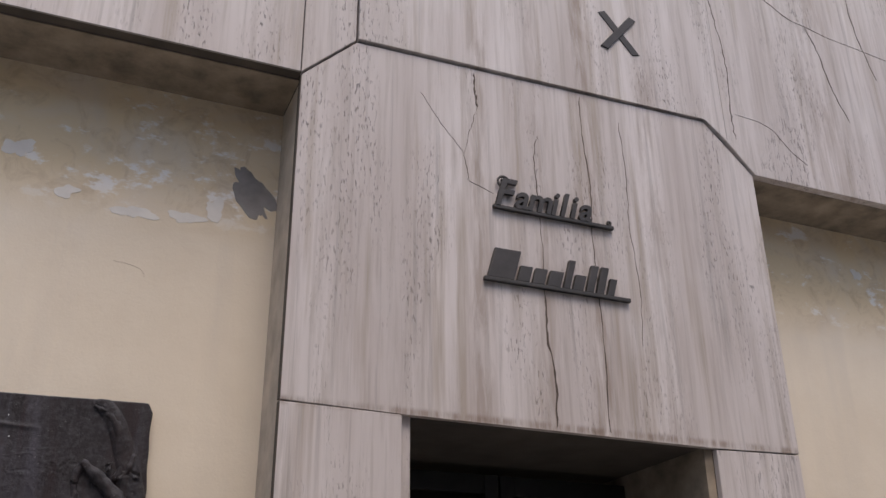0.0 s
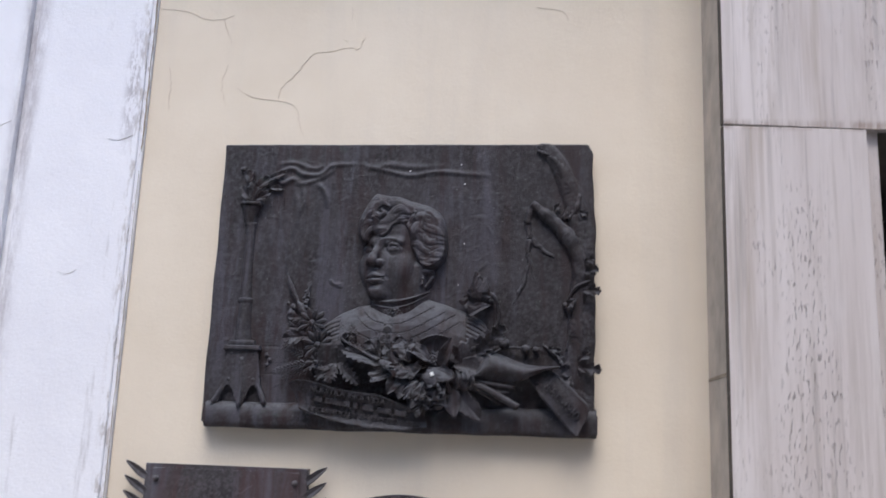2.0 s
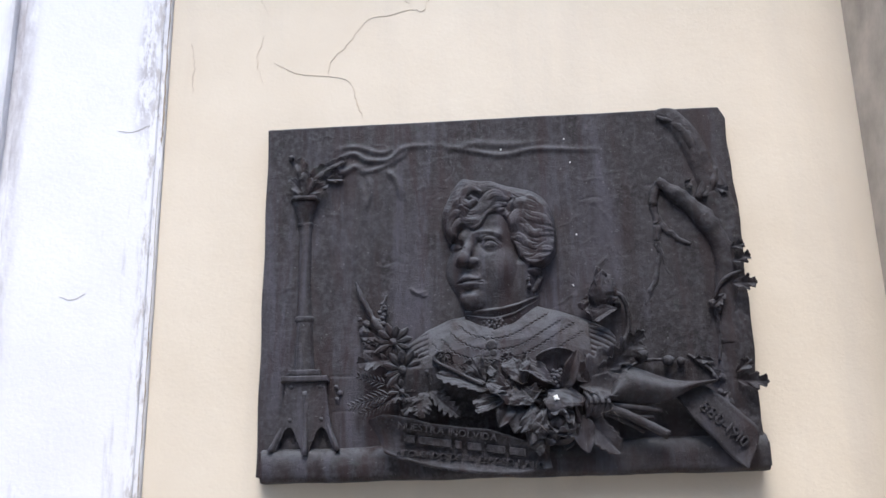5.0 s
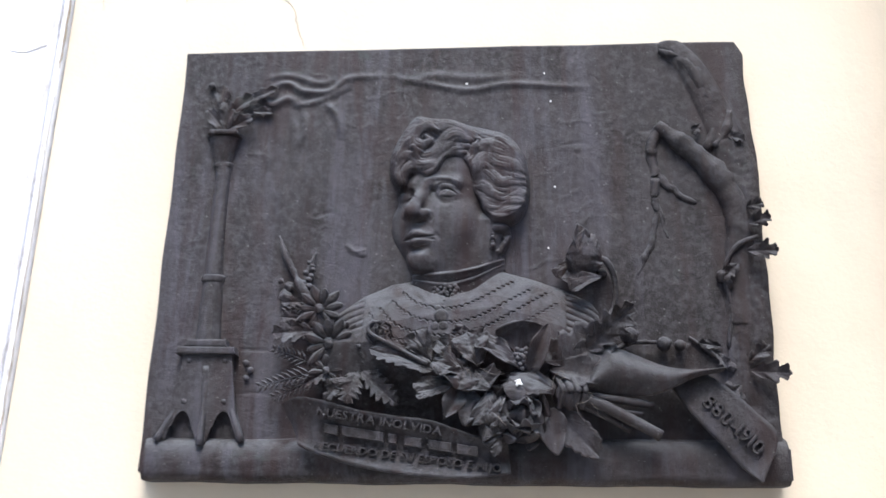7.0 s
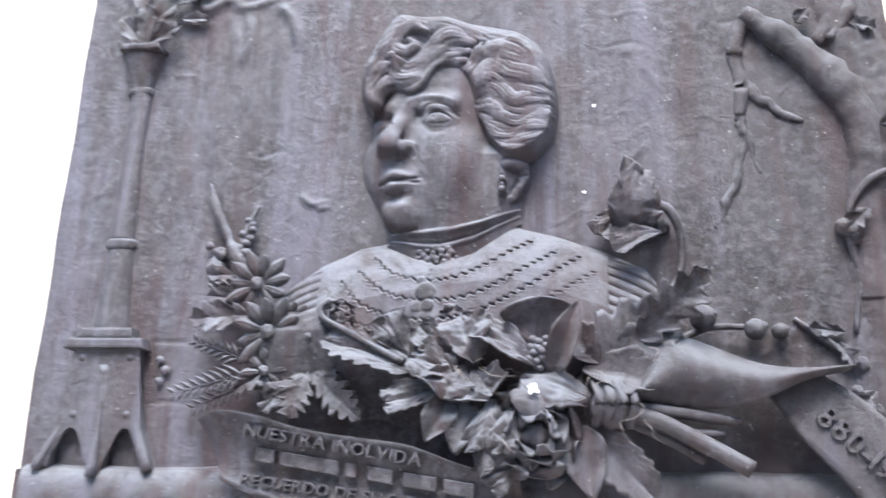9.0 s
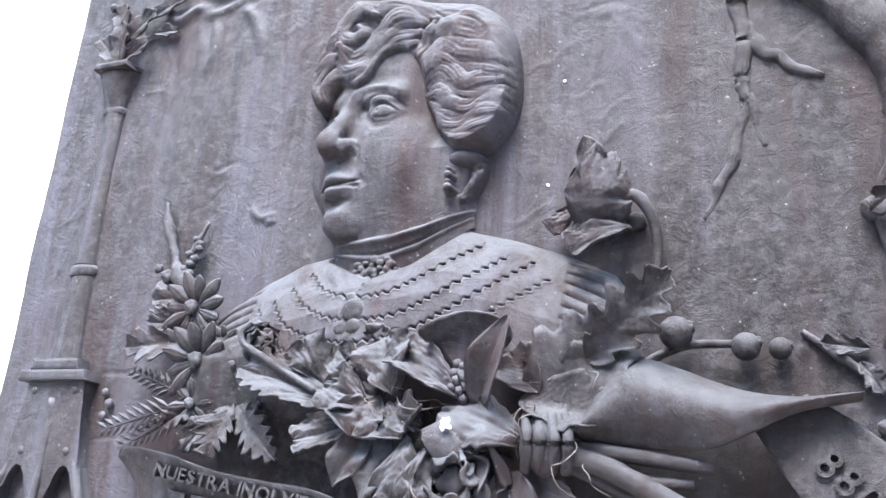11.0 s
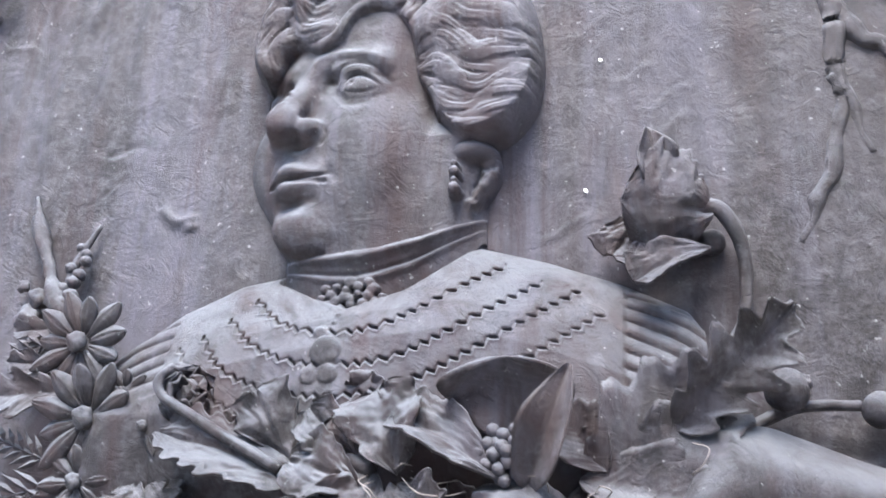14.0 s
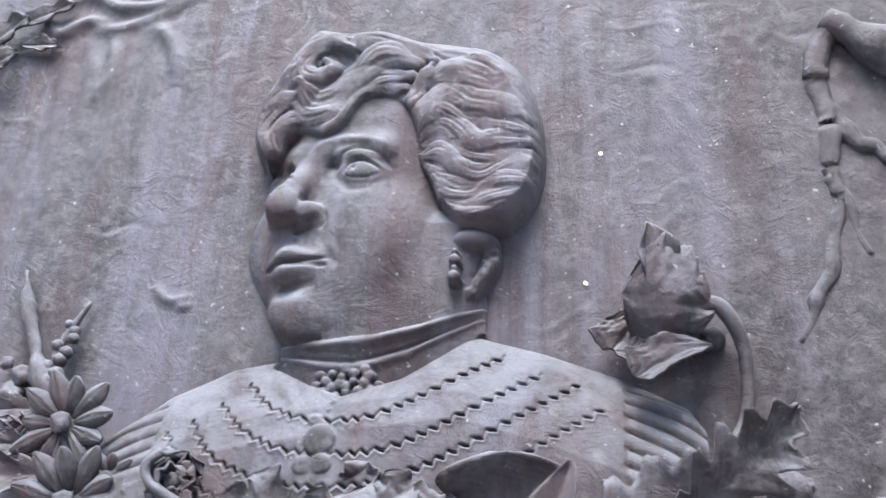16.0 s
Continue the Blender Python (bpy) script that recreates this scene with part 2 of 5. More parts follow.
# ---- builders ----
def mesh_of(verts, faces, smooth=False):
    me = bpy.data.meshes.new("m")
    me.from_pydata([tuple(v) for v in verts], [], [tuple(f) for f in faces])
    me.update()
    if smooth:
        me.polygons.foreach_set("use_smooth", [True] * len(me.polygons))
    return me


def part(name, me, mat, parent=None, label="", m=None):
    """One mesh object, under a thing or a part."""
    if isinstance(me, bmesh.types.BMesh):
        bm, me = me, bpy.data.meshes.new(name)
        bmesh.ops.recalc_face_normals(bm, faces=bm.faces)
        bm.to_mesh(me)
        bm.free()
    me.name = name
    if mat and not me.materials:
        me.materials.append(mat)
    ob = new(name, me)
    if parent:
        ob.parent = parent
    if m is not None:
        ob.matrix_basis = m
    if label:
        tagged(ob, label)
    return ob


def thing(name, at=(0, 0, 0), **tags):
    ob = new(name)
    ob.empty_display_size = 0.05
    ob.location = at
    return tagged(ob, **tags)


def box(lo, hi, bevel=0.0):
    bm = bmesh.new()
    bmesh.ops.create_cube(bm, size=1)
    for v in bm.verts:
        v.co = Vector([lo[i] + (v.co[i] + 0.5) * (hi[i] - lo[i]) for i in range(3)])
    if bevel:
        bmesh.ops.bevel(bm, geom=bm.edges[:], offset=bevel, segments=2, affect="EDGES", profile=0.6)
    return bm


def slab_of(outline, front, back, bevel=0.003):
    """An upright slab with a polygon outline in x and z, from y = front to y = back, its front edges worn."""
    bm = bmesh.new()
    a = [bm.verts.new((x, front, z)) for x, z in outline]
    b = [bm.verts.new((x, back, z)) for x, z in outline]
    n = len(a)
    f = bm.faces.new(a)
    bm.faces.new(b[::-1])
    for i in range(n):
        bm.faces.new((a[i], b[i], b[(i + 1) % n], a[(i + 1) % n]))
    bmesh.ops.bevel(bm, geom=list(f.edges), offset=bevel, segments=2, affect="EDGES", profile=0.6)
    return bm


def spline(points, steps=8):
    """Catmull-Rom through points of any dimension."""
    p = np.array(points, float)
    p = np.vstack([2 * p[0] - p[1], p, 2 * p[-1] - p[-2]])
    out = []
    for i in range(1, len(p) - 2):
        for s in np.linspace(0, 1, steps, endpoint=False):
            a, b, c, d = p[i - 1], p[i], p[i + 1], p[i + 2]
            out.append(0.5 * (2 * b + (c - a) * s + (2 * a - 5 * b + 4 * c - d) * s**2 + (3 * b - a - 3 * c + d) * s**3))
    out.append(p[-2])
    return np.array(out)


def tube(points, sides=8, steps=6, knots=0.0):
    """A closed tube along points (x, y, z, radius)."""
    c = spline(points, steps)
    verts, faces = [], []
    for i, (x, y, z, r) in enumerate(c):
        d = Vector(c[min(i + 1, len(c) - 1)][:3]) - Vector(c[max(i - 1, 0)][:3])
        q = d.to_track_quat("Z", "Y")
        r = r * (1 + knots * (noise.noise(Vector((x, y, z)) * 60) + 0.5 * noise.noise(Vector((x, y, z)) * 170)))
        for k in range(sides):
            a = 2 * math.pi * k / sides
            e = r * (1 + 0.7 * knots * noise.noise(Vector((x * 90 + math.cos(a), y * 90 + math.sin(a), z * 90))))
            verts.append(Vector((x, y, z)) + q @ Vector((math.cos(a) * e, math.sin(a) * e, 0)))
    n = len(c)
    for i in range(n - 1):
        for k in range(sides):
            j = (k + 1) % sides
            faces.append((i * sides + k, i * sides + j, (i + 1) * sides + j, (i + 1) * sides + k))
    faces.append(tuple(range(sides))[::-1])
    faces.append(tuple(range((n - 1) * sides, n * sides)))
    return mesh_of(verts, faces, True)


def crack(parent, points, width, y, jitter=0.004, seed=1, mat=None):
    """A thin dark crack over a face at depth y, through points in x and z."""
    rng = random.Random(seed)
    c = spline(points, 7)
    verts, faces = [], []
    for i, (x, z) in enumerate(c):
        w = width * rng.uniform(0.35, 1.3) * (0.3 if i in (0, len(c) - 1) else 1)
        x += rng.uniform(-jitter, jitter)
        verts += [(x - w / 2, y - 0.0012, z), (x + w / 2, y - 0.0012, z), (x + w / 2, y + 0.002, z), (x - w / 2, y + 0.002, z)]
    for i in range(len(c) - 1):
        for k in range(4):
            faces.append((4 * i + k, 4 * i + (k + 1) % 4, 4 * i + 4 + (k + 1) % 4, 4 * i + 4 + k))
    return part("crack", mesh_of(verts, faces), mat or CRACK, parent)


def blotch(parent, name, x, z, rx, rz, y, mat, seed, label="", turn=0.0):
    """A patch with a ragged outline, a little proud of a face at depth y."""
    rng = random.Random(seed)
    n, ph = 40, [rng.uniform(0, 6.3) for _ in range(6)]
    ring = []
    for i in range(n):
        a = 2 * math.pi * i / n
        r = 1 + sum(0.28 / (k + 1) * math.sin((k + 2) * a + ph[k]) for k in range(6)) + rng.uniform(-0.09, 0.09)
        u, w = rx * r * math.cos(a), rz * r * math.sin(a)
        ring.append((x + u * math.cos(turn) - w * math.sin(turn), z + u * math.sin(turn) + w * math.cos(turn)))
    return part(name, slab_of(ring, y - 0.0015, y + 0.003, 0.0006), mat, parent, label)


# ---- setting ----
WALL_Y, FRONT_Y, PLATE_Y = 2.485, 2.24, 2.45
part("ground", box((-40, -40, -0.3), (40, 40, 0)), STONE)
tagged(bpy.data.objects["ground"], "grey stone paving of a narrow cemetery lane", "ground", kind="structure")
# unseen wall, added to hold back the low sky and bounce light
part("unseen_wall", box((-8, -2.0, 0), (8, -1.6, 4.3), 0.01), FACING)
tagged(bpy.data.objects["unseen_wall"], "unseen plain grey wall added to shape the light", "wall", kind="structure")

wall = part("wall_north", box((-1.02, WALL_Y, 0), (0.62, WALL_Y + 0.25, 3.5)), PLASTER)
wall_b = part("wall_northeast", box((1.95, WALL_Y, 0), (3.6, WALL_Y + 0.25, 3.5)), PLASTER)
tagged(wall_b, "cream painted plaster wall stained yellow near the top", "wall", kind="structure")
tagged(wall, "cream painted plaster wall with water stains and cracks", "wall", kind="structure")
for i, line in enumerate((
    [(-1.018, 2.62), (-0.944, 2.613), (-0.883, 2.589), (-0.835, 2.592), (-0.808, 2.604)],
    [(-0.835, 2.592), (-0.824, 2.559), (-0.804, 2.514)],
    [(-0.668, 2.36), (-0.657, 2.398), (-0.626, 2.428), (-0.584, 2.489), (-0.533, 2.499), (-0.49, 2.511)],
    [(-0.785, 2.391), (-0.733, 2.363), (-0.675, 2.356), (-0.624, 2.343), (-0.606, 2.297), (-0.591, 2.252)],
    [(-0.81, 2.459), (-0.826, 2.40), (-0.81, 2.34)],
    [(-0.483, 2.63), (-0.475, 2.571), (-0.453, 2.53), (-0.439, 2.545)],
    [(0.02, 2.635), (0.091, 2.623), (0.11, 2.599)],
    [(-0.972, 2.449), (-0.966, 2.394), (-0.966, 2.325)],
)):
    crack(wall, line, 0.0009 if i < 7 else 0.0022, WALL_Y, 0.003, i, HAIR)
blotch(wall, "bare_patch", 0.385, 2.915, 0.040, 0.105, WALL_Y, MORTAR, 3, "bare grey mortar where the plaster fell off", 0.6)
blotch(wall_b, "bare_patch", 2.27, 2.97, 0.05, 0.06, WALL_Y, MORTAR, 5, "bare grey mortar where the plaster fell off")
PALE = make_plain("pale_bare_plaster", (0.74, 0.70, 0.64), 0.9, 0, 0.1)
for x, z, rx, rz, s in ((-0.38, 2.93, 0.03, 0.04, 11), (-0.27, 2.93, 0.035, 0.03, 1), (-0.13, 2.82, 0.03, 0.018, 2), (0.06, 2.79, 0.05, 0.02, 3), (0.20, 2.80, 0.04, 0.02, 4), (0.28, 2.84, 0.03, 0.03, 6), (2.77, 3.03, 0.02, 0.025, 7), (-0.475, 2.545, 0.022, 0.04, 9)):
    blotch(wall if x < 1 else wall_b, "paint_flake", x, z, rx, rz, WALL_Y, PALE if z > 2.6 else PLASTER, s)

# white pilaster beside the wall, with a stepped face
pil = part("pilaster", slab_of([(-1.0215, 0), (-1.0215, 4.2), (-2.6, 4.2), (-2.6, 0)], 2.474, 2.75, 0.004), WHITE)
tagged(pil, "white painted pilaster with a flaking dirty edge", "pilaster", kind="structure")
part("raised_face", slab_of([(-1.034, 0), (-1.034, 4.2), (-1.352, 4.2), (-1.352, 0)], 2.467, 2.4735, 0.005), WHITE, pil)
part("raised_face", slab_of([(-1.368, 0), (-1.368, 4.2), (-1.500, 4.2), (-1.500, 0)], 2.452, 2.4735, 0.010), WHITE, pil)
part("raised_face", slab_of([(-1.514, 0), (-1.514, 4.2), (-2.6, 4.2), (-2.6, 0)], 2.440, 2.4735, 0.006), WHITE, pil)
for i, (x0, z0, x1, z1) in enumerate(((-1.12, 2.235, -1.05, 2.245), (-1.21, 1.87, -1.16, 1.875), (-1.48, 2.25, -1.38, 2.275))):
    crack(pil, [(x0, z0), ((x0 + x1) / 2, (z0 + z1) / 2 - 0.01), (x1, z1)], 0.0003, 2.467 if i < 2 else 2.452, 0.003, 40 + i, BROWN_STONE)
crack(pil, [(-1.024, 3.1), (-1.0235, 2.8), (-1.024, 2.5), (-1.0235, 2.27), (-1.024, 2.2)], 0.003, 2.474, 0.001, 44, BROWN_STONE)
crack(pil, [(-1.024, 2.15), (-1.0235, 1.8), (-1.024, 1.5), (-1.0235, 1.2)], 0.0015, 2.474, 0.001, 45, BROWN_STONE)
# travertine facade of the tomb: backing, slabs, doorway
facade = thing("wall_facade", label="travertine slab facade of a family tomb with cracks", category="facade", kind="structure")
D0, D1, DT = 0.783, 1.785, 2.212
X0, X1, ZS = 0.455, 2.10, 3.207
# left return in plain brown, darker than the travertine slabs
part("backing", slab_of([(X0 + 0.006, 0), (X0 + 0.006, ZS), (D0 + 0.01, ZS), (D0 + 0.01, 0)], 2.278, WALL_Y - 0.002, 0.001), RETURN, facade)
part("backing", slab_of([(D1 - 0.01, 0), (D1 - 0.01, ZS), (X1 - 0.006, ZS), (X1 - 0.006, 0)], 2.274, WALL_Y - 0.002, 0.001), TRAVERTINE, facade)
part("backing", slab_of([(D0 + 0.012, DT + 0.01), (D0 + 0.012, ZS), (D1 - 0.012, ZS), (D1 - 0.012, DT + 0.01)], 2.274, WALL_Y - 0.002, 0.001), TRAVERTINE, facade)
part("backing", box((-1.6, 2.272, ZS + 0.004), (3.6, 2.9, 4.6)), GAP, facade)
for lo, hi in (((X0 + 0.0015, 0), (D0 - 0.001, ZS - 0.001)), ((D1 + 0.001, 0), (X1 - 0.004, ZS)), ((D0 - 0.001, DT + 0.031), (D1 + 0.001, ZS)), ((X0 + 0.004, ZS), (X1 - 0.004, ZS + 0.6))):
    part("joint_dirt", box((lo[0], 2.2625, lo[1]), (hi[0], 2.2715, hi[1])), GAP, facade)
OUT = 2.262


def slab(outline, front=FRONT_Y):
    return part("slab", slab_of(outline, front, OUT), TRAVERTINE, facade)


lintel = slab([(X0, 2.222), (X0, ZS), (0.622, 3.369), (1.913, 3.391), (X1, ZS), (X1, 2.216), (D1, 2.208), (D0, DT + 0.003)])
slab([(X0, 0), (X0, 2.2185), (D0 - 0.0015, 2.2145), (D0 - 0.0015, 0)], 2.241)
slab([(D1 + 0.0015, 0), (D1 + 0.0015, 2.2045), (X1, 2.2125), (X1, 0)], 2.242)
slab([(-1.6, ZS), (-1.6, 4.6), (0.449, 4.6), (0.449, ZS)], 2.232)
slab([(0.453, ZS + 0.007), (0.453, 4.6), (0.617, 4.6), (0.617, 3.373)], 2.236)
centre = slab([(0.623, 3.3765), (0.623, 4.6), (2.0, 4.6), (2.0, 3.322), (1.914, 3.399)], 2.230)
right = slab([(2.001, 3.321), (2.001, 4.6), (3.6, 4.6), (3.6, ZS), (X1 + 0.004, ZS)], 2.230)
# soffit strips in a darker brown than the slabs above them
part("soffit", box((-1.02, 2.278, ZS + 0.001), (X0 + 0.004, WALL_Y + 0.02, ZS + 0.03)), BROWN_STONE, facade)
part("joint_dirt", box((-1.02, 2.2625, ZS + 0.003), (X0 + 0.001, 2.2775, ZS + 0.03)), GAP, facade)
part("soffit", box((X1 - 0.004, 2.266, ZS + 0.001), (3.6, WALL_Y + 0.02, ZS + 0.03)), BROWN_STONE, facade)
crack(lintel, [(1.014, 3.36), (1.018, 3.29), (1.024, 3.231)], 0.006, FRONT_Y, 0.003, 21)
crack(lintel, [(1.024, 3.231), (1.0, 3.15), (0.976, 3.054), (0.985, 3.0), (0.989, 2.958)], 0.0012, FRONT_Y, 0.003, 26)
crack(lintel, [(1.235, 3.17), (1.219, 3.108), (1.222, 2.95), (1.23, 2.772), (1.228, 2.62)], 0.002, FRONT_Y, 0.003, 22)
crack(lintel, [(1.228, 2.62), (1.231, 2.482), (1.25, 2.38), (1.243, 2.222)], 0.006, FRONT_Y, 0.003, 35)
crack(lintel, [(1.403, 3.365), (1.405, 3.2), (1.419, 3.026), (1.412, 2.85), (1.417, 2.652), (1.42, 2.45), (1.417, 2.222)], 0.003, FRONT_Y, 0.002, 23)
crack(lintel, [(0.83, 3.24), (0.90, 3.14), (0.976, 3.054)], 0.0007, FRONT_Y, 0.003, 24)
crack(lintel, [(1.55, 3.3), (1.56, 3.1), (1.555, 2.9), (1.57, 2.7), (1.56, 2.5)], 0.0015, FRONT_Y, 0.003, 25)
crack(lintel, [(0.989, 2.958), (1.03, 2.945), (1.07, 2.93)], 0.0015, FRONT_Y, 0.002, 27)
crack(right, [(2.015, 3.97), (2.035, 3.8), (2.05, 3.65), (2.037, 3.457), (2.04, 3.34)], 0.004, 2.230, 0.004, 28)
crack(right, [(2.28, 4.06), (2.40, 3.99), (2.485, 3.972), (2.6, 3.95), (2.75, 3.935), (2.915, 3.918)], 0.007, 2.230, 0.004, 29)
crack(right, [(2.485, 3.972), (2.53, 3.85), (2.56, 3.7), (2.62, 3.55)], 0.004, 2.230, 0.003, 30)
crack(right, [(2.75, 4.3), (2.76, 4.05), (2.82, 3.8)], 0.004, 2.230, 0.003, 31)
crack(right, [(2.06, 3.45), (2.2, 3.43), (2.3, 3.34), (2.36, 3.3)], 0.002, 2.230, 0.003, 32)
crack(centre, [(1.05, 4.0), (1.1, 3.85), (1.085, 3.7)], 0.004, 2.230, 0.003, 33)

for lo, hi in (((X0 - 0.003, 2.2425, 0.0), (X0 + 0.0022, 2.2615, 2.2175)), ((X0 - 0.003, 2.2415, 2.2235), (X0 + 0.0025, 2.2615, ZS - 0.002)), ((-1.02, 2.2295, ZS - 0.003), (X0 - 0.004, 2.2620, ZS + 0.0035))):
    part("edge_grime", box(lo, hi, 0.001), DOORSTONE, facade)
part("return_joint", box((X0 + 0.0045, 2.29, 1.640), (X0 + 0.02, WALL_Y - 0.003, 1.647)), BROWN_STONE, facade)
# doorway behind the slabs
part("reveal", box((D0 + 0.0, 2.263, 0), (D0 + 0.03, 2.9, DT + 0.03)), TRAVERTINE, facade)
part("reveal", box((D1 - 0.03, 2.263, 0), (D1, 2.9, DT + 0.03)), BROWN_STONE, facade)
# ceiling near-black: the doorway's shade is put into its colour
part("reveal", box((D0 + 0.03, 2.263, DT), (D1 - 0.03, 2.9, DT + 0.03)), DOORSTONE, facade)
# chamber walls near-black, painting the unlit inside into their colour
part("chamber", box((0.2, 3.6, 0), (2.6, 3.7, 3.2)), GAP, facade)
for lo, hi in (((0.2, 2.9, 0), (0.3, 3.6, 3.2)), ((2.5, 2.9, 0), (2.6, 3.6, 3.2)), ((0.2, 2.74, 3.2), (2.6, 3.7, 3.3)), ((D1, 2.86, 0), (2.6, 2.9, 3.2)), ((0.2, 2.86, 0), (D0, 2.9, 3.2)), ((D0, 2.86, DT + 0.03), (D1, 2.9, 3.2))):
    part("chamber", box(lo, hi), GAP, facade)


def ring_mesh(x, y, z, r, thick, turns=1.0, start=0.0, inner=1.0):
    """A bar bent to a ring or a scroll, upright in x and z."""
    n = max(6, int(14 * turns))
    pts = []
    for i in range(n + 1):
        a = start + 2 * math.pi * turns * i / n
        q = r * (1 + (inner - 1) * i / n)
        pts.append((x + q * math.cos(a), y, z + q * math.sin(a), thick))
    return tube(pts, 6, 2)


def iron_door(x0, x1):
    """One leaf of the wrought iron door, with bars and scrolls."""
    y = 2.72
    door = thing("iron_door", ((x0 + x1) / 2, y, 0.0), label="black wrought iron tomb door leaf with scrollwork", category="door")
    w = (x1 - x0) / 2
    for a, b in (((-w, -0.02, 0.02), (-w + 0.05, 0.02, 2.18)), ((w - 0.05, -0.02, 0.02), (w, 0.02, 2.18)), ((-w + 0.05, -0.018, 2.12), (w - 0.05, 0.018, 2.18)), ((-w + 0.05, -0.018, 1.50), (w - 0.05, 0.018, 1.54)), ((-w + 0.05, -0.018, 0.02), (w - 0.05, 0.018, 0.25))):
        part("door_frame", box(a, b, 0.004), IRON, door)
    for k in range(1, 6):
        x = -w + 0.05 + k * (2 * w - 0.1) / 6
        part("bar", tube([(x, 0, 0.25, 0.008), (x, 0, 1.0, 0.008), (x, 0, 1.50, 0.008)], 6, 2), IRON, door)
    part("scroll", ring_mesh(0, -0.01, 1.83, 0.14, 0.012, 1.0), IRON, door)
    part("scroll", ring_mesh(0, -0.01, 1.83, 0.13, 0.009, 1.6, 0.5, 0.25), IRON, door)
    for sx in (-1, 1):
        part("scroll", ring_mesh(sx * 0.12, -0.01, 1.62, 0.07, 0.009, 1.4, 1.0, 0.3), IRON, door)
        part("scroll", ring_mesh(sx * 0.12, -0.01, 2.05, 0.06, 0.009, 1.4, 4.0, 0.3), IRON, door)
        part("bar", tube([(sx * 0.17, 0, 1.54, 0.008), (sx * 0.15, 0, 1.8, 0.008), (sx * 0.17, 0, 2.12, 0.008)], 6, 2), IRON, door)
    return door


iron_door(D0 + 0.032, (D0 + D1) / 2 - 0.003)
iron_door((D0 + D1) / 2 + 0.003, D1 - 0.032)

# ---- lettering on the facade ----
def text_mesh(body, size, depth, shear=0.0, bold=0.0):
    cu = bpy.data.curves.new("text", "FONT")
    cu.body, cu.size, cu.extrude, cu.shear, cu.offset, cu.resolution_u = body, size, depth, shear, bold, 3
    ob = bpy.data.objects.new("text", cu)
    scene.collection.objects.link(ob)
    me = bpy.data.meshes.new_from_object(ob.evaluated_get(bpy.context.evaluated_depsgraph_get()))
    bpy.data.objects.remove(ob)
    co = np.array([v.co for v in me.vertices])
    return me, co.min(0), co.max(0)


sign = thing("bronze_lettering", (1.064, 2.232, 2.884), label="dark metal script word mounted on the travertine lintel", category="lettering")
part("underline", box((0, -0.008, -0.008), (0.42, 0.006, 0.004), 0.002), LETTER, sign)
pen = 0.0
for ch, big in zip("Familia", (1, 0, 0, 0, 0, 0, 0)):
    me, lo, hi = text_mesh(ch, 0.135 if big else 0.118, 0.006, 0.3, 0.0022)
    part("letter", me, LETTER, sign, m=pose(pen - lo[0] * 0.8 + 0.004, -0.004, 0.004, 90) @ Matrix.Diagonal((0.95, 1, 1, 1)))
    pen += (hi[0] - lo[0]) * (0.80 if big else 0.86)
part("swash", ring_mesh(0.035, -0.004, 0.085, 0.022, 0.004, 1.3, 0.5, 0.4), LETTER, sign)
part("dot", ring_mesh(0.405, -0.004, 0.012, 0.006, 0.004, 1.0), LETTER, sign)

name_bar = thing("bronze_name_bar", (1.027, 2.232, 2.642), label="dark metal lettering bars mounted on the travertine lintel", category="lettering")
part("underline", box((0, -0.008, -0.008), (0.495, 0.006, 0.004), 0.002), LETTER, name_bar)
for i, (x, w, h) in enumerate(((0.01, 0.085, 0.1), (0.105, 0.04, 0.055), (0.155, 0.04, 0.055), (0.205, 0.045, 0.055), (0.26, 0.022, 0.1), (0.292, 0.036, 0.055), (0.338, 0.026, 0.095), (0.374, 0.026, 0.095), (0.412, 0.024, 0.06))):
    part("bar", slab_of([(x, 0.004), (x + 0.028 * h / 0.1, h), (x + w + 0.028 * h / 0.1, h), (x + w, 0.004)], -0.008, 0.006, 0.002), LETTER, name_bar)

cross = thing("bronze_cross", (1.582, 2.238, 3.60), label="small dark metal diagonal cross on the travertine slab", category="cross")
for s in (-1, 1):
    part("arm", slab_of([(-s * 0.080, 0.0), (-s * 0.050, -0.008), (s * 0.077, 0.147), (s * 0.050, 0.160)], -0.012 - 0.003 * (s > 0), 0.004, 0.002), LETTER, cross)

# ---- the bronze plaque ----
OX, OZ = -0.312, 1.5
plaque = thing("bronze_plaque", (OX, WALL_Y, OZ), label="weathered bronze relief plaque with a bust and flowers", category="plaque")
TH = WALL_Y - PLATE_Y


def L(x, z, h=0.0):
    """A place on the plaque: world x and z, and height above the plate."""
    return Vector((x - OX, -TH - h, z - OZ))


def fbm(X, Z, scale, seed, octaves=4):
    """Smooth value noise on arrays, made of drifting sines."""
    rng = np.random.RandomState(seed)
    out, amp = np.zeros_like(X), 1.0
    for o in range(octaves):
        for _ in range(4):
            a, p, q = rng.uniform(0, 6.283), rng.uniform(0, 6.283), rng.uniform(0.7, 1.3)
            k = scale * 2**o * q
            out += amp / 4 * np.sin(k * (X * np.cos(a) + Z * np.sin(a)) + p + 1.3 * np.sin(0.6 * k * (Z * np.cos(a) - X * np.sin(a)) + 2 * p))
        amp *= 0.55
    return out


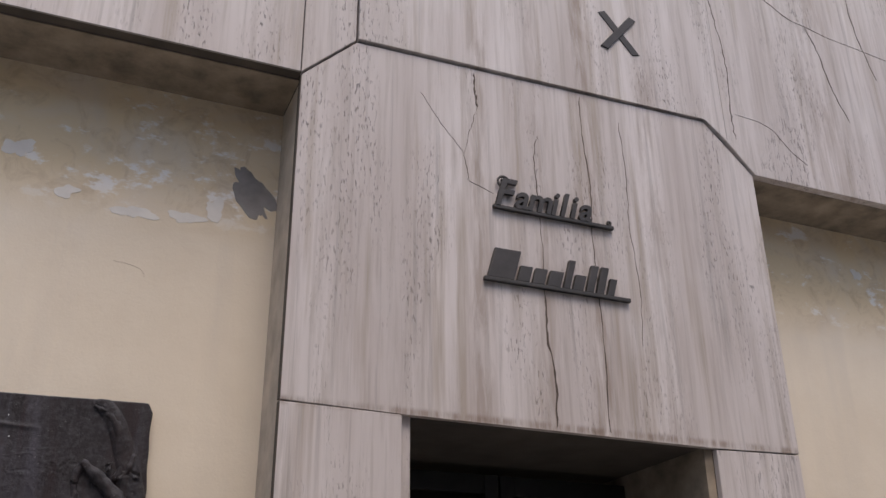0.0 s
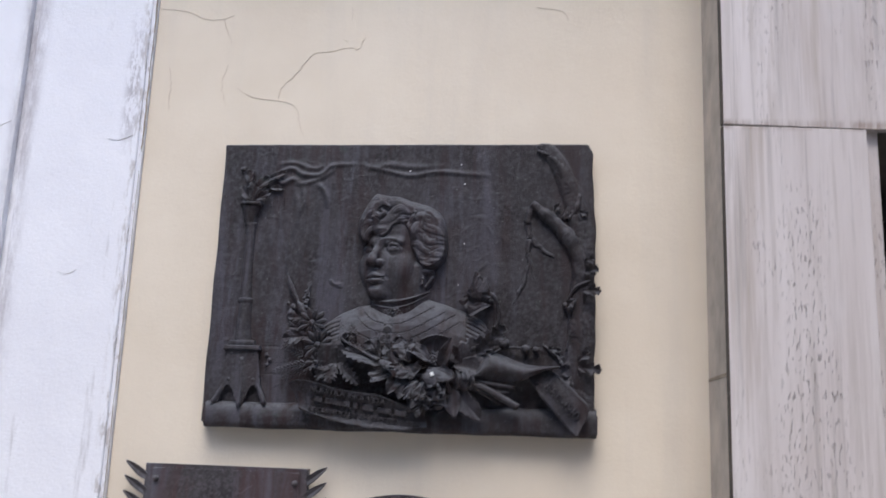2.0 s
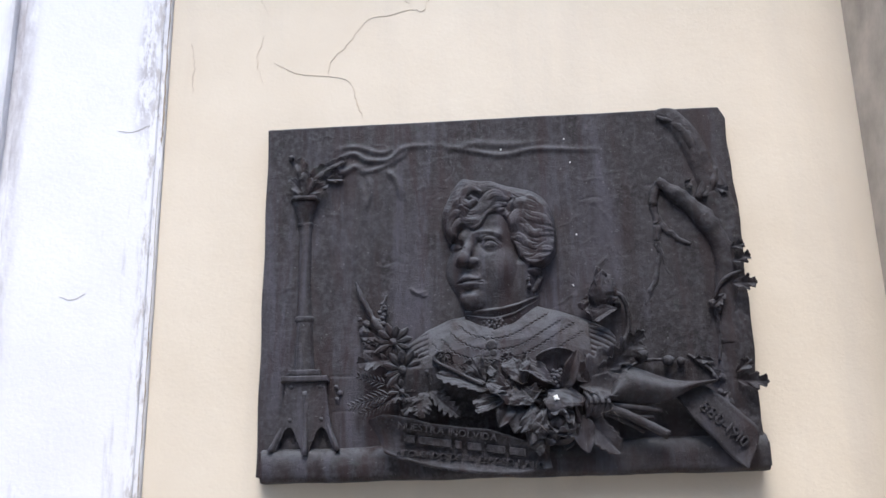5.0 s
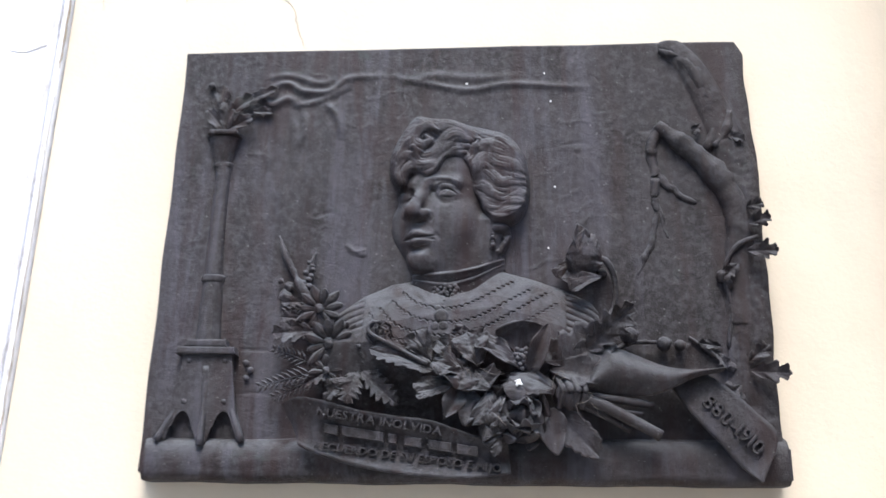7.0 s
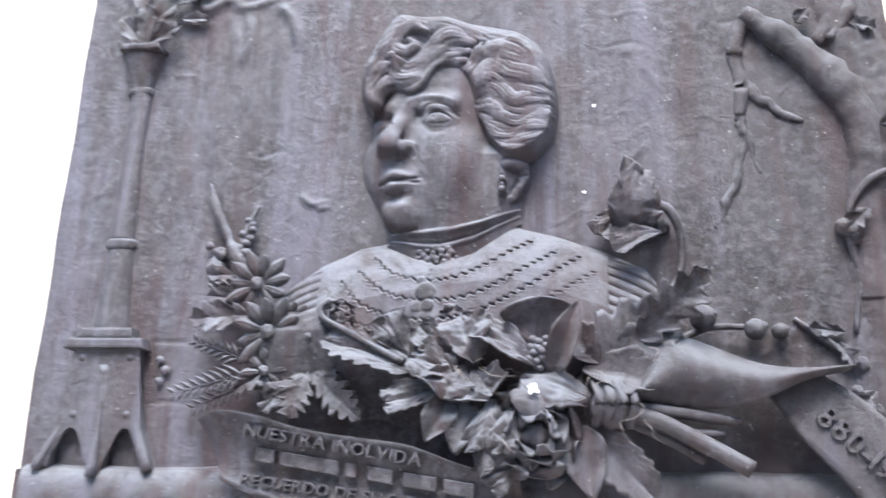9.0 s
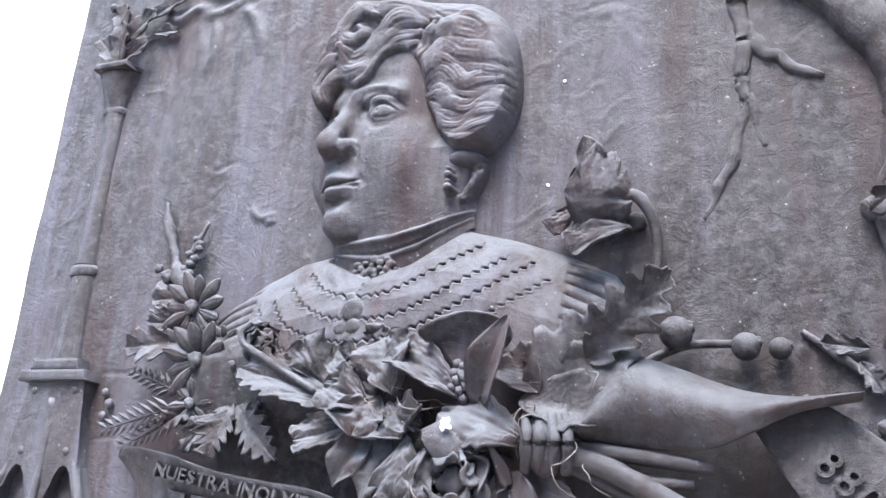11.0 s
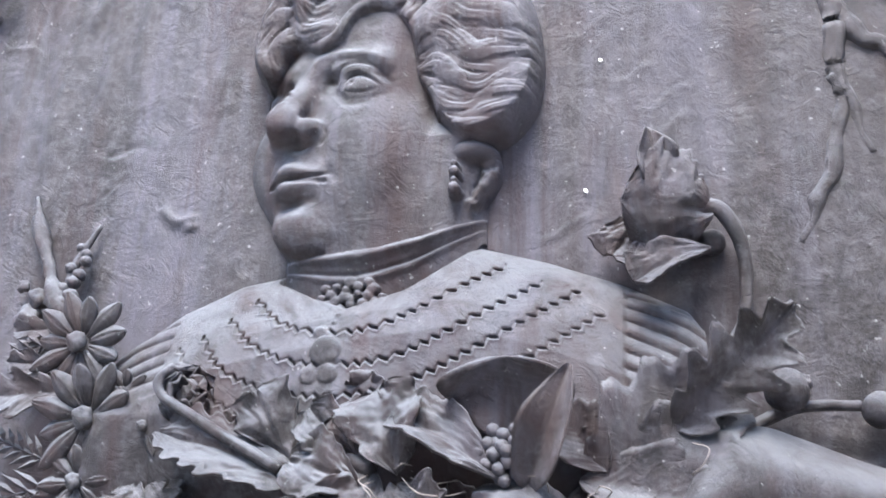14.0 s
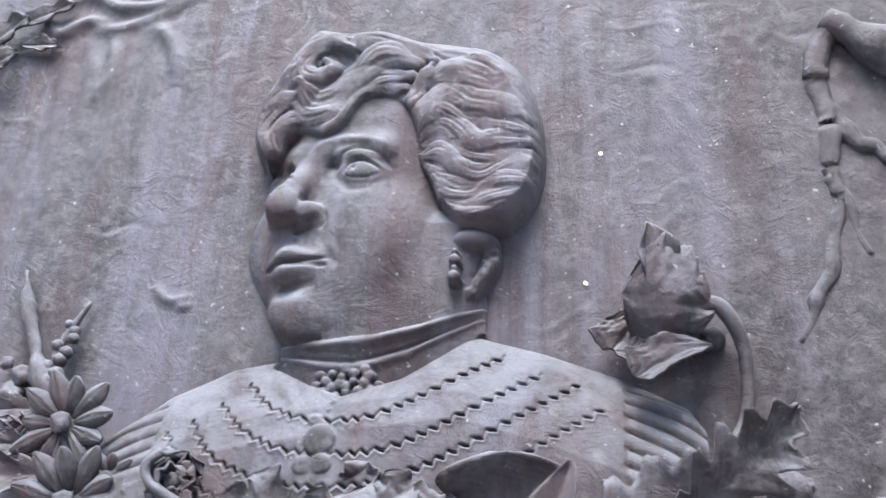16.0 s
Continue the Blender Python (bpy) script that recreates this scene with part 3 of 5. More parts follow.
def along(X, Z, points, steps=10, signed=False):
    """Distance of each place to a curve through points (x, z), and how far along it, 0 to 1."""
    c = spline(points, steps)
    best, pos, turn = np.full(X.shape, 9.0), np.zeros(X.shape), np.ones(X.shape)
    for i in range(len(c) - 1):
        (ax, az), (bx, bz) = c[i], c[i + 1]
        dx, dz = bx - ax, bz - az
        s = np.clip(((X - ax) * dx + (Z - az) * dz) / (dx * dx + dz * dz + 1e-12), 0, 1)
        d = np.hypot(X - ax - s * dx, Z - az - s * dz)
        near = d < best
        turn = np.where(near, np.sign((X - ax) * dz - (Z - az) * dx), turn)
        best, pos = np.where(near, d, best), np.where(near, (i + s) / (len(c) - 1), pos)
    return (best * turn if signed else best), pos


def stroke(X, Z, points, width, height, fade=0.25):
    """A soft ridge (or groove) along a curve, fading out at its ends."""
    d, s = along(X, Z, points)
    return height * np.exp(-((d / width) ** 2)) * np.clip(np.minimum(s, 1 - s) / fade, 0.0, 1) ** 0.7


def sheet(X, Z, H, keep=None, skirt=None):
    """A mesh from height arrays; skirt: the height down to which its rim is closed."""
    n, m = X.shape
    idx = np.arange(n * m).reshape(n, m)
    co = np.stack([X - OX, -TH - H, Z - OZ], -1).reshape(-1, 3)
    quads = np.stack([idx[:-1, :-1], idx[:-1, 1:], idx[1:, 1:], idx[1:, :-1]], -1).reshape(-1, 4)
    if keep is not None:
        k = keep.reshape(-1)
        quads = quads[k[quads].any(1)]
        used = np.unique(quads)
        renum = np.full(n * m, -1)
        renum[used] = np.arange(len(used))
        co, quads = co[used], renum[quads]
    if skirt is not None:
        rim = np.concatenate([idx[0, :], idx[1:, -1], idx[-1, -2::-1], idx[-2:0:-1, 0]])
        low = co[rim].copy()
        low[:, 1] = -TH - skirt
        base = len(co)
        co = np.vstack([co, low])
        r = len(rim)
        side = [(rim[i], base + i, base + (i + 1) % r, rim[(i + 1) % r]) for i in range(r)]
        quads = np.vstack([quads, side])
    me = mesh_of(co.tolist(), quads.tolist(), True)
    bm = bmesh.new()
    bm.from_mesh(me)
    if skirt is not None:
        bmesh.ops.recalc_face_normals(bm, faces=bm.faces)
    elif bm.faces and sum(f.normal.y for f in bm.faces) > 0:
        bmesh.ops.reverse_faces(bm, faces=bm.faces)
    bm.to_mesh(me)
    bm.free()
    return me


def make_plate():
    u, v = np.meshgrid(np.linspace(0, 1, 480), np.linspace(0, 1, 360))
    left = -0.787 - 0.003 * (1 - v) + 0.001 * np.sin(23 * v)
    right = 0.163 + 0.009 * np.clip((1 - v) * 3, 0, 1) + 0.006 * (1 - v) + 0.0015 * np.sin(19 * v + 1) + 0.001 * np.sin(47 * v)
    right += 0.008 * v - 0.012 * np.clip((v - 0.965) / 0.035, 0, 1)
    X, Z = left + u * (right - left), 1.5 + 0.004 * np.sin(6 * u) * (1 - v) + v * 0.718 + 0.019 * u * v
    H = 0.0018 * fbm(X, Z, 14, 3) + 0.00022 * fbm(X, Z, 120, 5, 3)
    # hung drapery along the top and its folds
    for pts, w, h in (
        ([(-0.66, 2.13), (-0.61, 2.155), (-0.574, 2.139), (-0.53, 2.14), (-0.498, 2.165), (-0.43, 2.171)], 0.006, 0.006),
        ([(-0.60, 2.11), (-0.56, 2.118), (-0.52, 2.135), (-0.49, 2.16)], 0.006, 0.004),
        ([(-0.43, 2.171), (-0.361, 2.154), (-0.293, 2.143), (-0.226, 2.154), (-0.15, 2.15), (-0.083, 2.148)], 0.006, 0.004),
        ([(-0.40, 2.16), (-0.35, 2.17), (-0.28, 2.165), (-0.2, 2.17)], 0.008, 0.003),
        ([(-0.60, 2.12), (-0.585, 2.05), (-0.60, 1.95), (-0.59, 1.85)], 0.010, 0.004),
        ([(-0.56, 2.11), (-0.555, 2.0), (-0.565, 1.9)], 0.009, 0.004),
        ([(-0.525, 2.12), (-0.53, 2.02), (-0.52, 1.95)], 0.008, 0.003),
        ([(-0.63, 2.11), (-0.625, 2.0), (-0.64, 1.9)], 0.009, -0.003),
        ([(-0.655, 2.14), (-0.63, 2.115), (-0.60, 2.125), (-0.575, 2.11)], 0.007, 0.006),
        ([(-0.645, 2.165), (-0.60, 2.17), (-0.55, 2.155), (-0.52, 2.165)], 0.006, 0.004),
        ([(-0.54, 2.12), (-0.515, 2.09), (-0.505, 2.05)], 0.007, 0.005),
        ([(-0.575, 2.11), (-0.57, 2.07), (-0.578, 2.03)], 0.006, 0.005),
        ([(-0.49, 1.865), (-0.475, 1.852), (-0.455, 1.855)], 0.004, 0.004),
        ([(-0.47, 1.845), (-0.455, 1.848)], 0.003, 0.003),
        ([(-0.10, 2.02), (-0.085, 2.0), (-0.075, 1.985)], 0.006, 0.0012),
        ([(-0.12, 2.03), (-0.105, 2.035)], 0.005, 0.0012),
        ([(-0.09, 1.92), (-0.115, 1.895)], 0.004, 0.0012),
        ([(-0.645, 1.62), (-0.62, 1.622), (-0.59, 1.618)], 0.002, -0.0012),
        ([(-0.65, 1.69), (-0.60, 1.688)], 0.002, -0.0012),
    ):
        H += stroke(X, Z, pts, w, h)
    # tool marks left in the wax
    rng = random.Random(23)
    for _ in range(110):
        x, z, a, l = rng.uniform(-0.77, 0.10), rng.uniform(1.58, 2.2), rng.gauss(0.7, 0.5), rng.uniform(0.008, 0.032)
        e = np.clip(((X - x) * math.cos(a) + (Z - z) * math.sin(a)) / l, -1, 1)
        dist = np.hypot(X - x - e * l * math.cos(a), Z - z - e * l * math.sin(a) - 0.004 * np.sin(3 * e))
        H += rng.choice((1, 1, -1)) * rng.uniform(0.0003, 0.0011) * np.exp(-((dist / rng.uniform(0.0022, 0.0042)) ** 2)) * (1 - 0.6 * e * e)
    # the trunk's swelling at the edge
    d, s = along(X, Z, [(0.05, 2.225), (0.085, 2.18), (0.115, 2.11), (0.14, 2.03), (0.155, 1.95), (0.15, 1.8), (0.145, 1.65), (0.15, 1.55)])
    H += 0.010 * np.clip(1 - (d / (0.02 + 0.022 * s)) ** 2, 0, 1) ** 0.6 * (1 + 0.25 * fbm(X, Z, 70, 9, 3))
    H[:, [0, -1]] -= 0.003
    H[[0, -1], :] -= 0.003
    return sheet(X, Z, H, skirt=-TH)


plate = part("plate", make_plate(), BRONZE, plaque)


def make_ledge():
    """The rounded sill along the foot of the plaque."""
    u, a = np.meshgrid(np.linspace(0, 1, 200), np.linspace(0, 1, 16))
    X = -0.778 + u * 0.960
    prof_z = np.interp(a, [0, 0.12, 0.3, 0.55, 0.75, 0.88, 1], [1.488, 1.488, 1.495, 1.514, 1.532, 1.545, 1.552])
    prof_h = np.interp(a, [0, 0.12, 0.3, 0.55, 0.75, 0.88, 1], [-0.033, 0.008, 0.017, 0.020, 0.018, 0.012, -0.004])
    Z = prof_z + 0.010 * u * (a > 0.4) + 0.0016 * fbm(X, prof_z, 25, 12) + 0.004 * u * (1 - a)
    Hh = prof_h + 0.0014 * fbm(X, prof_z, 35, 13) * (a > 0.1)
    return sheet(X, Z, Hh)


part("ledge", make_ledge(), BRONZE, plaque)
for x, s in ((-0.7785, -1), (0.182, 1)):
    part("ledge_end", slab_of([(x - OX - 0.002, 0.0), (x - OX - 0.002, 0.045), (x - OX + 0.002, 0.045), (x - OX + 0.002, 0.0)], -TH - 0.02, -0.002, 0.001), BRONZE, plaque)


# ---- bust: one cast form ----
HAIR_OUTER = [(-0.404, 1.950), (-0.417, 1.968), (-0.423, 1.994), (-0.421, 2.020), (-0.411, 2.045), (-0.399, 2.068), (-0.380, 2.090), (-0.350, 2.086), (-0.321, 2.084), (-0.292, 2.074), (-0.260, 2.066), (-0.232, 2.057), (-0.210, 2.038), (-0.197, 2.008), (-0.192, 1.975), (-0.192, 1.945), (-0.199, 1.918), (-0.216, 1.899), (-0.236, 1.892), (-0.255, 1.897), (-0.267, 1.913)]
HAIR_LINE = [(-0.267, 1.913), (-0.274, 1.933), (-0.284, 1.952), (-0.286, 1.970), (-0.292, 1.991), (-0.305, 2.006), (-0.320, 2.007), (-0.332, 2.000), (-0.340, 1.983), (-0.357, 1.972), (-0.376, 1.981), (-0.388, 1.976), (-0.393, 1.961), (-0.404, 1.954)]
# locks of hair: half width, rise, path
HAIR_LOCKS = (
    (0.0070, 0.006, [(-0.386, 2.040), (-0.397, 2.022), (-0.408, 1.999)]),
    (0.0080, 0.008, [(-0.382, 2.013), (-0.400, 2.004), (-0.409, 1.986), (-0.408, 1.970), (-0.400, 1.955)]),
    (0.0070, 0.008, [(-0.373, 1.997), (-0.388, 1.990), (-0.397, 1.973), (-0.391, 1.958)]),
    (0.0090, 0.006, [(-0.348, 2.056), (-0.326, 2.060), (-0.299, 2.052), (-0.277, 2.038)]),
    (0.0100, 0.008, [(-0.294, 2.025), (-0.320, 2.022), (-0.339, 2.005), (-0.355, 1.992), (-0.373, 1.994), (-0.385, 2.005)]),
    (0.0085, 0.010, [(-0.298, 2.015), (-0.317, 2.010), (-0.331, 1.999), (-0.341, 1.979), (-0.359, 1.973), (-0.376, 1.983)]),
    (0.0125, 0.012, [(-0.289, 2.036), (-0.316, 2.042), (-0.331, 2.029), (-0.349, 2.011), (-0.368, 2.006), (-0.382, 2.021)]),
    (0.0080, 0.012, [(-0.344, 2.052), (-0.360, 2.060), (-0.377, 2.050), (-0.380, 2.034), (-0.368, 2.026), (-0.357, 2.033), (-0.363, 2.041)]),
    (0.0130, 0.005, [(-0.255, 2.033), (-0.233, 2.028), (-0.212, 2.006), (-0.200, 1.973)]),
    (0.0120, 0.006, [(-0.280, 2.018), (-0.261, 2.024), (-0.242, 2.019), (-0.221, 2.007), (-0.201, 1.981)]),
    (0.0100, 0.007, [(-0.275, 1.998), (-0.258, 1.992), (-0.241, 1.980), (-0.223, 1.974), (-0.198, 1.966)]),
    (0.0085, 0.006, [(-0.280, 1.963), (-0.262, 1.964), (-0.245, 1.951), (-0.227, 1.947), (-0.194, 1.948)]),
    (0.0080, 0.006, [(-0.278, 1.944), (-0.261, 1.935), (-0.245, 1.928), (-0.227, 1.936), (-0.194, 1.933)]),
    (0.0115, 0.010, [(-0.287, 1.974), (-0.279, 1.989), (-0.261, 2.005), (-0.245, 1.996), (-0.224, 1.990), (-0.203, 1.978)]),
    (0.0090, 0.009, [(-0.287, 1.967), (-0.269, 1.980), (-0.254, 1.973), (-0.239, 1.960), (-0.221, 1.963), (-0.196, 1.958)]),
    (0.0080, 0.009, [(-0.283, 1.954), (-0.268, 1.956), (-0.253, 1.941), (-0.235, 1.934), (-0.215, 1.942), (-0.193, 1.940)]),
    (0.0080, 0.008, [(-0.273, 1.935), (-0.260, 1.922), (-0.242, 1.919), (-0.224, 1.927), (-0.195, 1.924)]),
    (0.0075, 0.007, [(-0.267, 1.918), (-0.252, 1.909), (-0.232, 1.911), (-0.212, 1.916), (-0.202, 1.922)]),
    (0.0075, 0.008, [(-0.262, 1.906), (-0.246, 1.899), (-0.226, 1.901), (-0.211, 1.908)]),
    (0.0060, 0.009, [(-0.278, 2.033), (-0.287, 2.012), (-0.296, 1.992)]),
)
# carved lines of the face: half width, rise, path
FACE_LINES = (
    (0.0022, 0.0022, [(-0.342, 1.937), (-0.338, 1.949), (-0.327, 1.952), (-0.316, 1.947), (-0.306, 1.938)]),
    (0.0016, -0.0024, [(-0.345, 1.943), (-0.340, 1.955), (-0.327, 1.958), (-0.313, 1.953), (-0.302, 1.942)]),
    (0.0015, -0.0026, [(-0.340, 1.936), (-0.335, 1.945), (-0.326, 1.948), (-0.316, 1.944), (-0.307, 1.937)]),
    (0.0016, 0.0009, [(-0.339, 1.934), (-0.329, 1.931), (-0.317, 1.931), (-0.308, 1.935)]),
    (0.0013, -0.0012, [(-0.337, 1.936), (-0.328, 1.9335), (-0.318, 1.934), (-0.309, 1.937)]),
    (0.0030, -0.0014, [(-0.341, 1.928), (-0.329, 1.924), (-0.314, 1.926)]),
    (0.0018, 0.0018, [(-0.392, 1.936), (-0.387, 1.940), (-0.380, 1.939), (-0.375, 1.934)]),
    (0.0014, -0.0024, [(-0.391, 1.932), (-0.386, 1.936), (-0.380, 1.935), (-0.377, 1.931)]),
    (0.0016, 0.0014, [(-0.390, 1.926), (-0.383, 1.923), (-0.378, 1.926)]),
    (0.0038, 0.0026, [(-0.363, 1.960), (-0.353, 1.967), (-0.330, 1.967), (-0.311, 1.961), (-0.301, 1.953)]),
    (0.0032, -0.0020, [(-0.352, 1.956), (-0.342, 1.961), (-0.328, 1.961), (-0.312, 1.956)]),
    (0.0030, 0.0022, [(-0.394, 1.948), (-0.387, 1.954), (-0.378, 1.949)]),
    (0.0014, -0.0040, [(-0.389, 1.862), (-0.381, 1.866), (-0.373, 1.867), (-0.362, 1.868), (-0.351, 1.868), (-0.342, 1.870)]),
    (0.0034, 0.0022, [(-0.385, 1.868), (-0.377, 1.873), (-0.370, 1.873), (-0.355, 1.871), (-0.346, 1.871)]),
    (0.0042, 0.0030, [(-0.382, 1.860), (-0.366, 1.861), (-0.350, 1.864)]),
    (0.0040, -0.0026, [(-0.379, 1.851), (-0.366, 1.851), (-0.349, 1.850)]),
    (0.0018, -0.0026, [(-0.353, 1.909), (-0.348, 1.901), (-0.352, 1.892)]),
    (0.0050, -0.0016, [(-0.345, 1.890), (-0.335, 1.877), (-0.337, 1.862)]),
    (0.0020, -0.0012, [(-0.371, 1.888), (-0.371, 1.882), (-0.371, 1.877)]),
)
FACE_DABS = (
    (-0.330, 1.941, 0.0042, 0.0042, 0.0008), (-0.331, 1.9415, 0.0022, 0.0024, -0.0020),
    (-0.384, 1.930, 0.0022, 0.0024, -0.0016), (-0.349, 1.949, 0.0050, 0.0060, -0.0045),
    (-0.342, 1.870, 0.0034, 0.0034, -0.0012), (-0.363, 1.835, 0.0120, 0.0110, 0.0022),
    (-0.368, 1.894, 0.0060, 0.0030, -0.0040),
)


def inside_of(X, Z, ring):
    hit, n = np.zeros(X.shape, bool), len(ring)
    for i in range(n):
        (ax, az), (bx, bz) = ring[i], ring[(i + 1) % n]
        if az != bz:
            hit ^= ((az > Z) != (bz > Z)) & (X < (bx - ax) * (Z - az) / (bz - az) + ax)
    return hit


def window(X, Z, points, margin):
    """The block of a grid round a path."""
    p = np.array(points)
    i0, i1 = np.searchsorted(Z[:, 0], (p[:, 1].min() - margin, p[:, 1].max() + margin))
    j0, j1 = np.searchsorted(X[0], (p[:, 0].min() - margin, p[:, 0].max() + margin))
    return slice(max(i0 - 1, 0), i1 + 1), slice(max(j0 - 1, 0), j1 + 1)


def face_depth(gx, gz, yaw):
    """Depth of a face of blended solids, turned to one side."""
    def blend(a, b, k):
        h = np.clip(0.5 + 0.5 * (b - a) / k, 0, 1)
        return b * (1 - h) + a * h - k * h * (1 - h)

    def carve(a, b, k):
        return -blend(-a, b, k)

    def ball(p, c, r):
        q = [(p[i] - c[i]) / r[i] for i in range(3)]
        n = np.sqrt(q[0] ** 2 + q[1] ** 2 + q[2] ** 2)
        g = np.sqrt((q[0] / r[0]) ** 2 + (q[1] / r[1]) ** 2 + (q[2] / r[2]) ** 2) + 1e-9
        return n * (n - 1) / g

    def rod(p, a, b, r0, r1):
        d = [b[i] - a[i] for i in range(3)]
        s = np.clip(sum((p[i] - a[i]) * d[i] for i in range(3)) / sum(x * x for x in d), 0, 1)
        return np.sqrt(sum((p[i] - a[i] - s * d[i]) ** 2 for i in range(3))) - (r0 + (r1 - r0) * s)

    def solid(p):
        s = (np.abs(p[0]), p[1], p[2])
        f = ball(p, (0, -0.01, 0.035), (0.080, 0.096, 0.092))
        f = blend(f, ball(p, (0, 0.018, -0.046), (0.066, 0.068, 0.086)), 0.03)
        f = blend(f, ball(p, (0.004, 0.014, -0.096), (0.059, 0.060, 0.040)), 0.025)
        f = blend(f, ball(s, (0.038, 0.044, -0.052), (0.037, 0.037, 0.042)), 0.022)
        f = blend(f, ball(p, (0, 0.066, -0.113), (0.026, 0.025, 0.021)), 0.011)
        f = blend(f, rod(s, (0.012, 0.081, 0.012), (0.05, 0.067, 0.016), 0.010, 0.010), 0.012)
        f = carve(f, ball(s, (0.033, 0.097, -0.004), (0.023, 0.023, 0.014)), 0.008)
        # lids, eyeballs
        f = blend(f, ball(s, (0.036, 0.0595, -0.004), (0.0215, 0.0215, 0.0132)), 0.003)
        # nose
        f = blend(f, rod(p, (0, 0.0785, 0.008), (0, 0.1070, -0.031), 0.0080, 0.0105), 0.010)
        f = blend(f, ball(p, (0, 0.1085, -0.0365), (0.0125, 0.0130, 0.0108)), 0.006)
        f = blend(f, ball(s, (0.0150, 0.0945, -0.0400), (0.0085, 0.0120, 0.0080)), 0.003)
        f = carve(f, ball(s, (0.0080, 0.104, -0.0490), (0.0048, 0.007, 0.0045)), 0.002)
        # mouth and chin
        f = blend(f, ball(p, (0, 0.070, -0.078), (0.030, 0.020, 0.022)), 0.014)
        f = blend(f, rod(s, (0.003, 0.0935, -0.0725), (0.025, 0.0800, -0.0795), 0.0062, 0.0030), 0.004)
        f = blend(f, rod(s, (0.0, 0.0920, -0.0870), (0.022, 0.0795, -0.0835), 0.0080, 0.0034), 0.004)
        f = carve(f, rod(s, (0.0, 0.1000, -0.0795), (0.027, 0.0815, -0.0815), 0.0036, 0.0026), 0.001)
        f = carve(f, ball(p, (0, 0.093, -0.0990), (0.022, 0.010, 0.0055)), 0.007)
        f = carve(f, rod(s, (0.021, 0.094, -0.046), (0.035, 0.083, -0.080), 0.002, 0.002), 0.007)
        # neck
        return blend(f, rod(p, (0, -0.005, -0.10), (0, -0.01, -0.2), 0.056, 0.06), 0.02)

    cy, sy = math.cos(yaw), math.sin(yaw)
    depth = np.full(gx.shape, 0.16)
    for _ in range(60):
        p = (gx * cy + depth * sy, -gx * sy + depth * cy, gz)
        depth = np.maximum(depth - np.clip(solid(p) * 0.6, 0.0002, 0.05), -0.06)
    return depth


def bust_field():
    step = 0.0007
    X, Z = np.meshgrid(np.arange(-0.512, -0.088, step), np.arange(1.598, 2.099, step))
    # torso
    top = np.interp(X, [-0.512, -0.496, -0.456, -0.412, -0.373, -0.31, -0.244, -0.191, -0.142, -0.098, -0.088], [1.722, 1.748, 1.777, 1.797, 1.804, 1.814, 1.822, 1.808, 1.791, 1.770, 1.756])
    d = top - Z
    body = np.where(d > 0, 0.007 * (1 - np.exp(-np.clip(d, 0, 1) / 0.006)) + 0.33 * np.clip(d, 0, 0.07) + 0.14 * np.clip(d - 0.07, 0, 0.06), -0.02)
    body += np.clip(0.010 * (1 - ((X + 0.33) / 0.2) ** 2), 0, 1) * np.clip(d / 0.05, 0, 1)
    body += 0.0008 * fbm(X, Z, 60, 21, 3) * (d > 0)
    body = np.where(d > 0, body * np.clip((Z - 1.595) / 0.10, 0.0, 1), body)
    # sleeve seams and pleats
    for x0, sgn in ((-0.452, -1), (-0.140, 1)):
        side = sgn * (X - x0 - sgn * 0.02 * (Z - 1.76))
        pleat = np.abs(np.sin((Z + 0.35 * sgn * (X - x0) + 3.0 * side * side) * 270 + 1.2 * fbm(X, Z, 40, 4, 2))) ** 0.6 - 1
        body += np.where((d > 0) & (side > 0), 0.007 * np.clip(side / 0.03, 0, 1) - 0.0015 * np.clip(side / 0.003, 0, 1) + 0.0034 * np.clip(side / 0.004, 0, 1) * pleat * np.clip((Z - 1.705) / 0.02, 0, 1), 0) * np.clip(d / 0.008, 0, 1)
    # yoke rows of cut slits
    rows = (
        [(-0.394, 1.781), (-0.369, 1.759), (-0.331, 1.75), (-0.288, 1.758), (-0.215, 1.803)],
        [(-0.410, 1.765), (-0.380, 1.739), (-0.336, 1.727), (-0.275, 1.736), (-0.19, 1.789)],
        [(-0.428, 1.753), (-0.398, 1.721), (-0.335, 1.705), (-0.263, 1.72), (-0.166, 1.782)],
        [(-0.445, 1.745), (-0.41, 1.705), (-0.335, 1.686), (-0.25, 1.70), (-0.150, 1.765)],
    )
    for k, pts in enumerate(rows):
        dd, s = along(X, Z, pts, signed=True)
        run = np.concatenate([[0], np.cumsum(np.hypot(*np.diff(spline(pts, 10), axis=0).T))])
        ph = (np.interp(s, np.linspace(0, 1, len(run)), run) / 0.0092 + 0.15 * np.sin(s * 40)) % 1.0
        zig = 0.0075 * (np.abs(ph - 0.5) - 0.25)
        inside = (s > 0.005) & (s < 0.995)
        gap = np.clip((0.30 - np.abs(ph - 0.30)) / 0.12, 0.30, 1)
        body += np.where(inside, -0.0042 * np.exp(-(((dd + zig) / 0.0011) ** 2)) * gap, 0) * (0.6 if k == 3 else 1)
        body += np.where(inside, 0.0006 * np.exp(-(((dd + zig - 0.0022) / 0.0012) ** 2)), 0)
    # collar of two bands
    ct = np.interp(X, [-0.385, -0.368, -0.341, -0.308, -0.275, -0.244, -0.235], [1.812, 1.810, 1.810, 1.813, 1.821, 1.834, 1.839])
    cb = np.interp(X, [-0.385, -0.369, -0.346, -0.323, -0.284, -0.242, -0.235], [1.797, 1.789, 1.777, 1.769, 1.783, 1.815, 1.821])
    f = (Z - cb) / np.maximum(ct - cb, 1e-4)
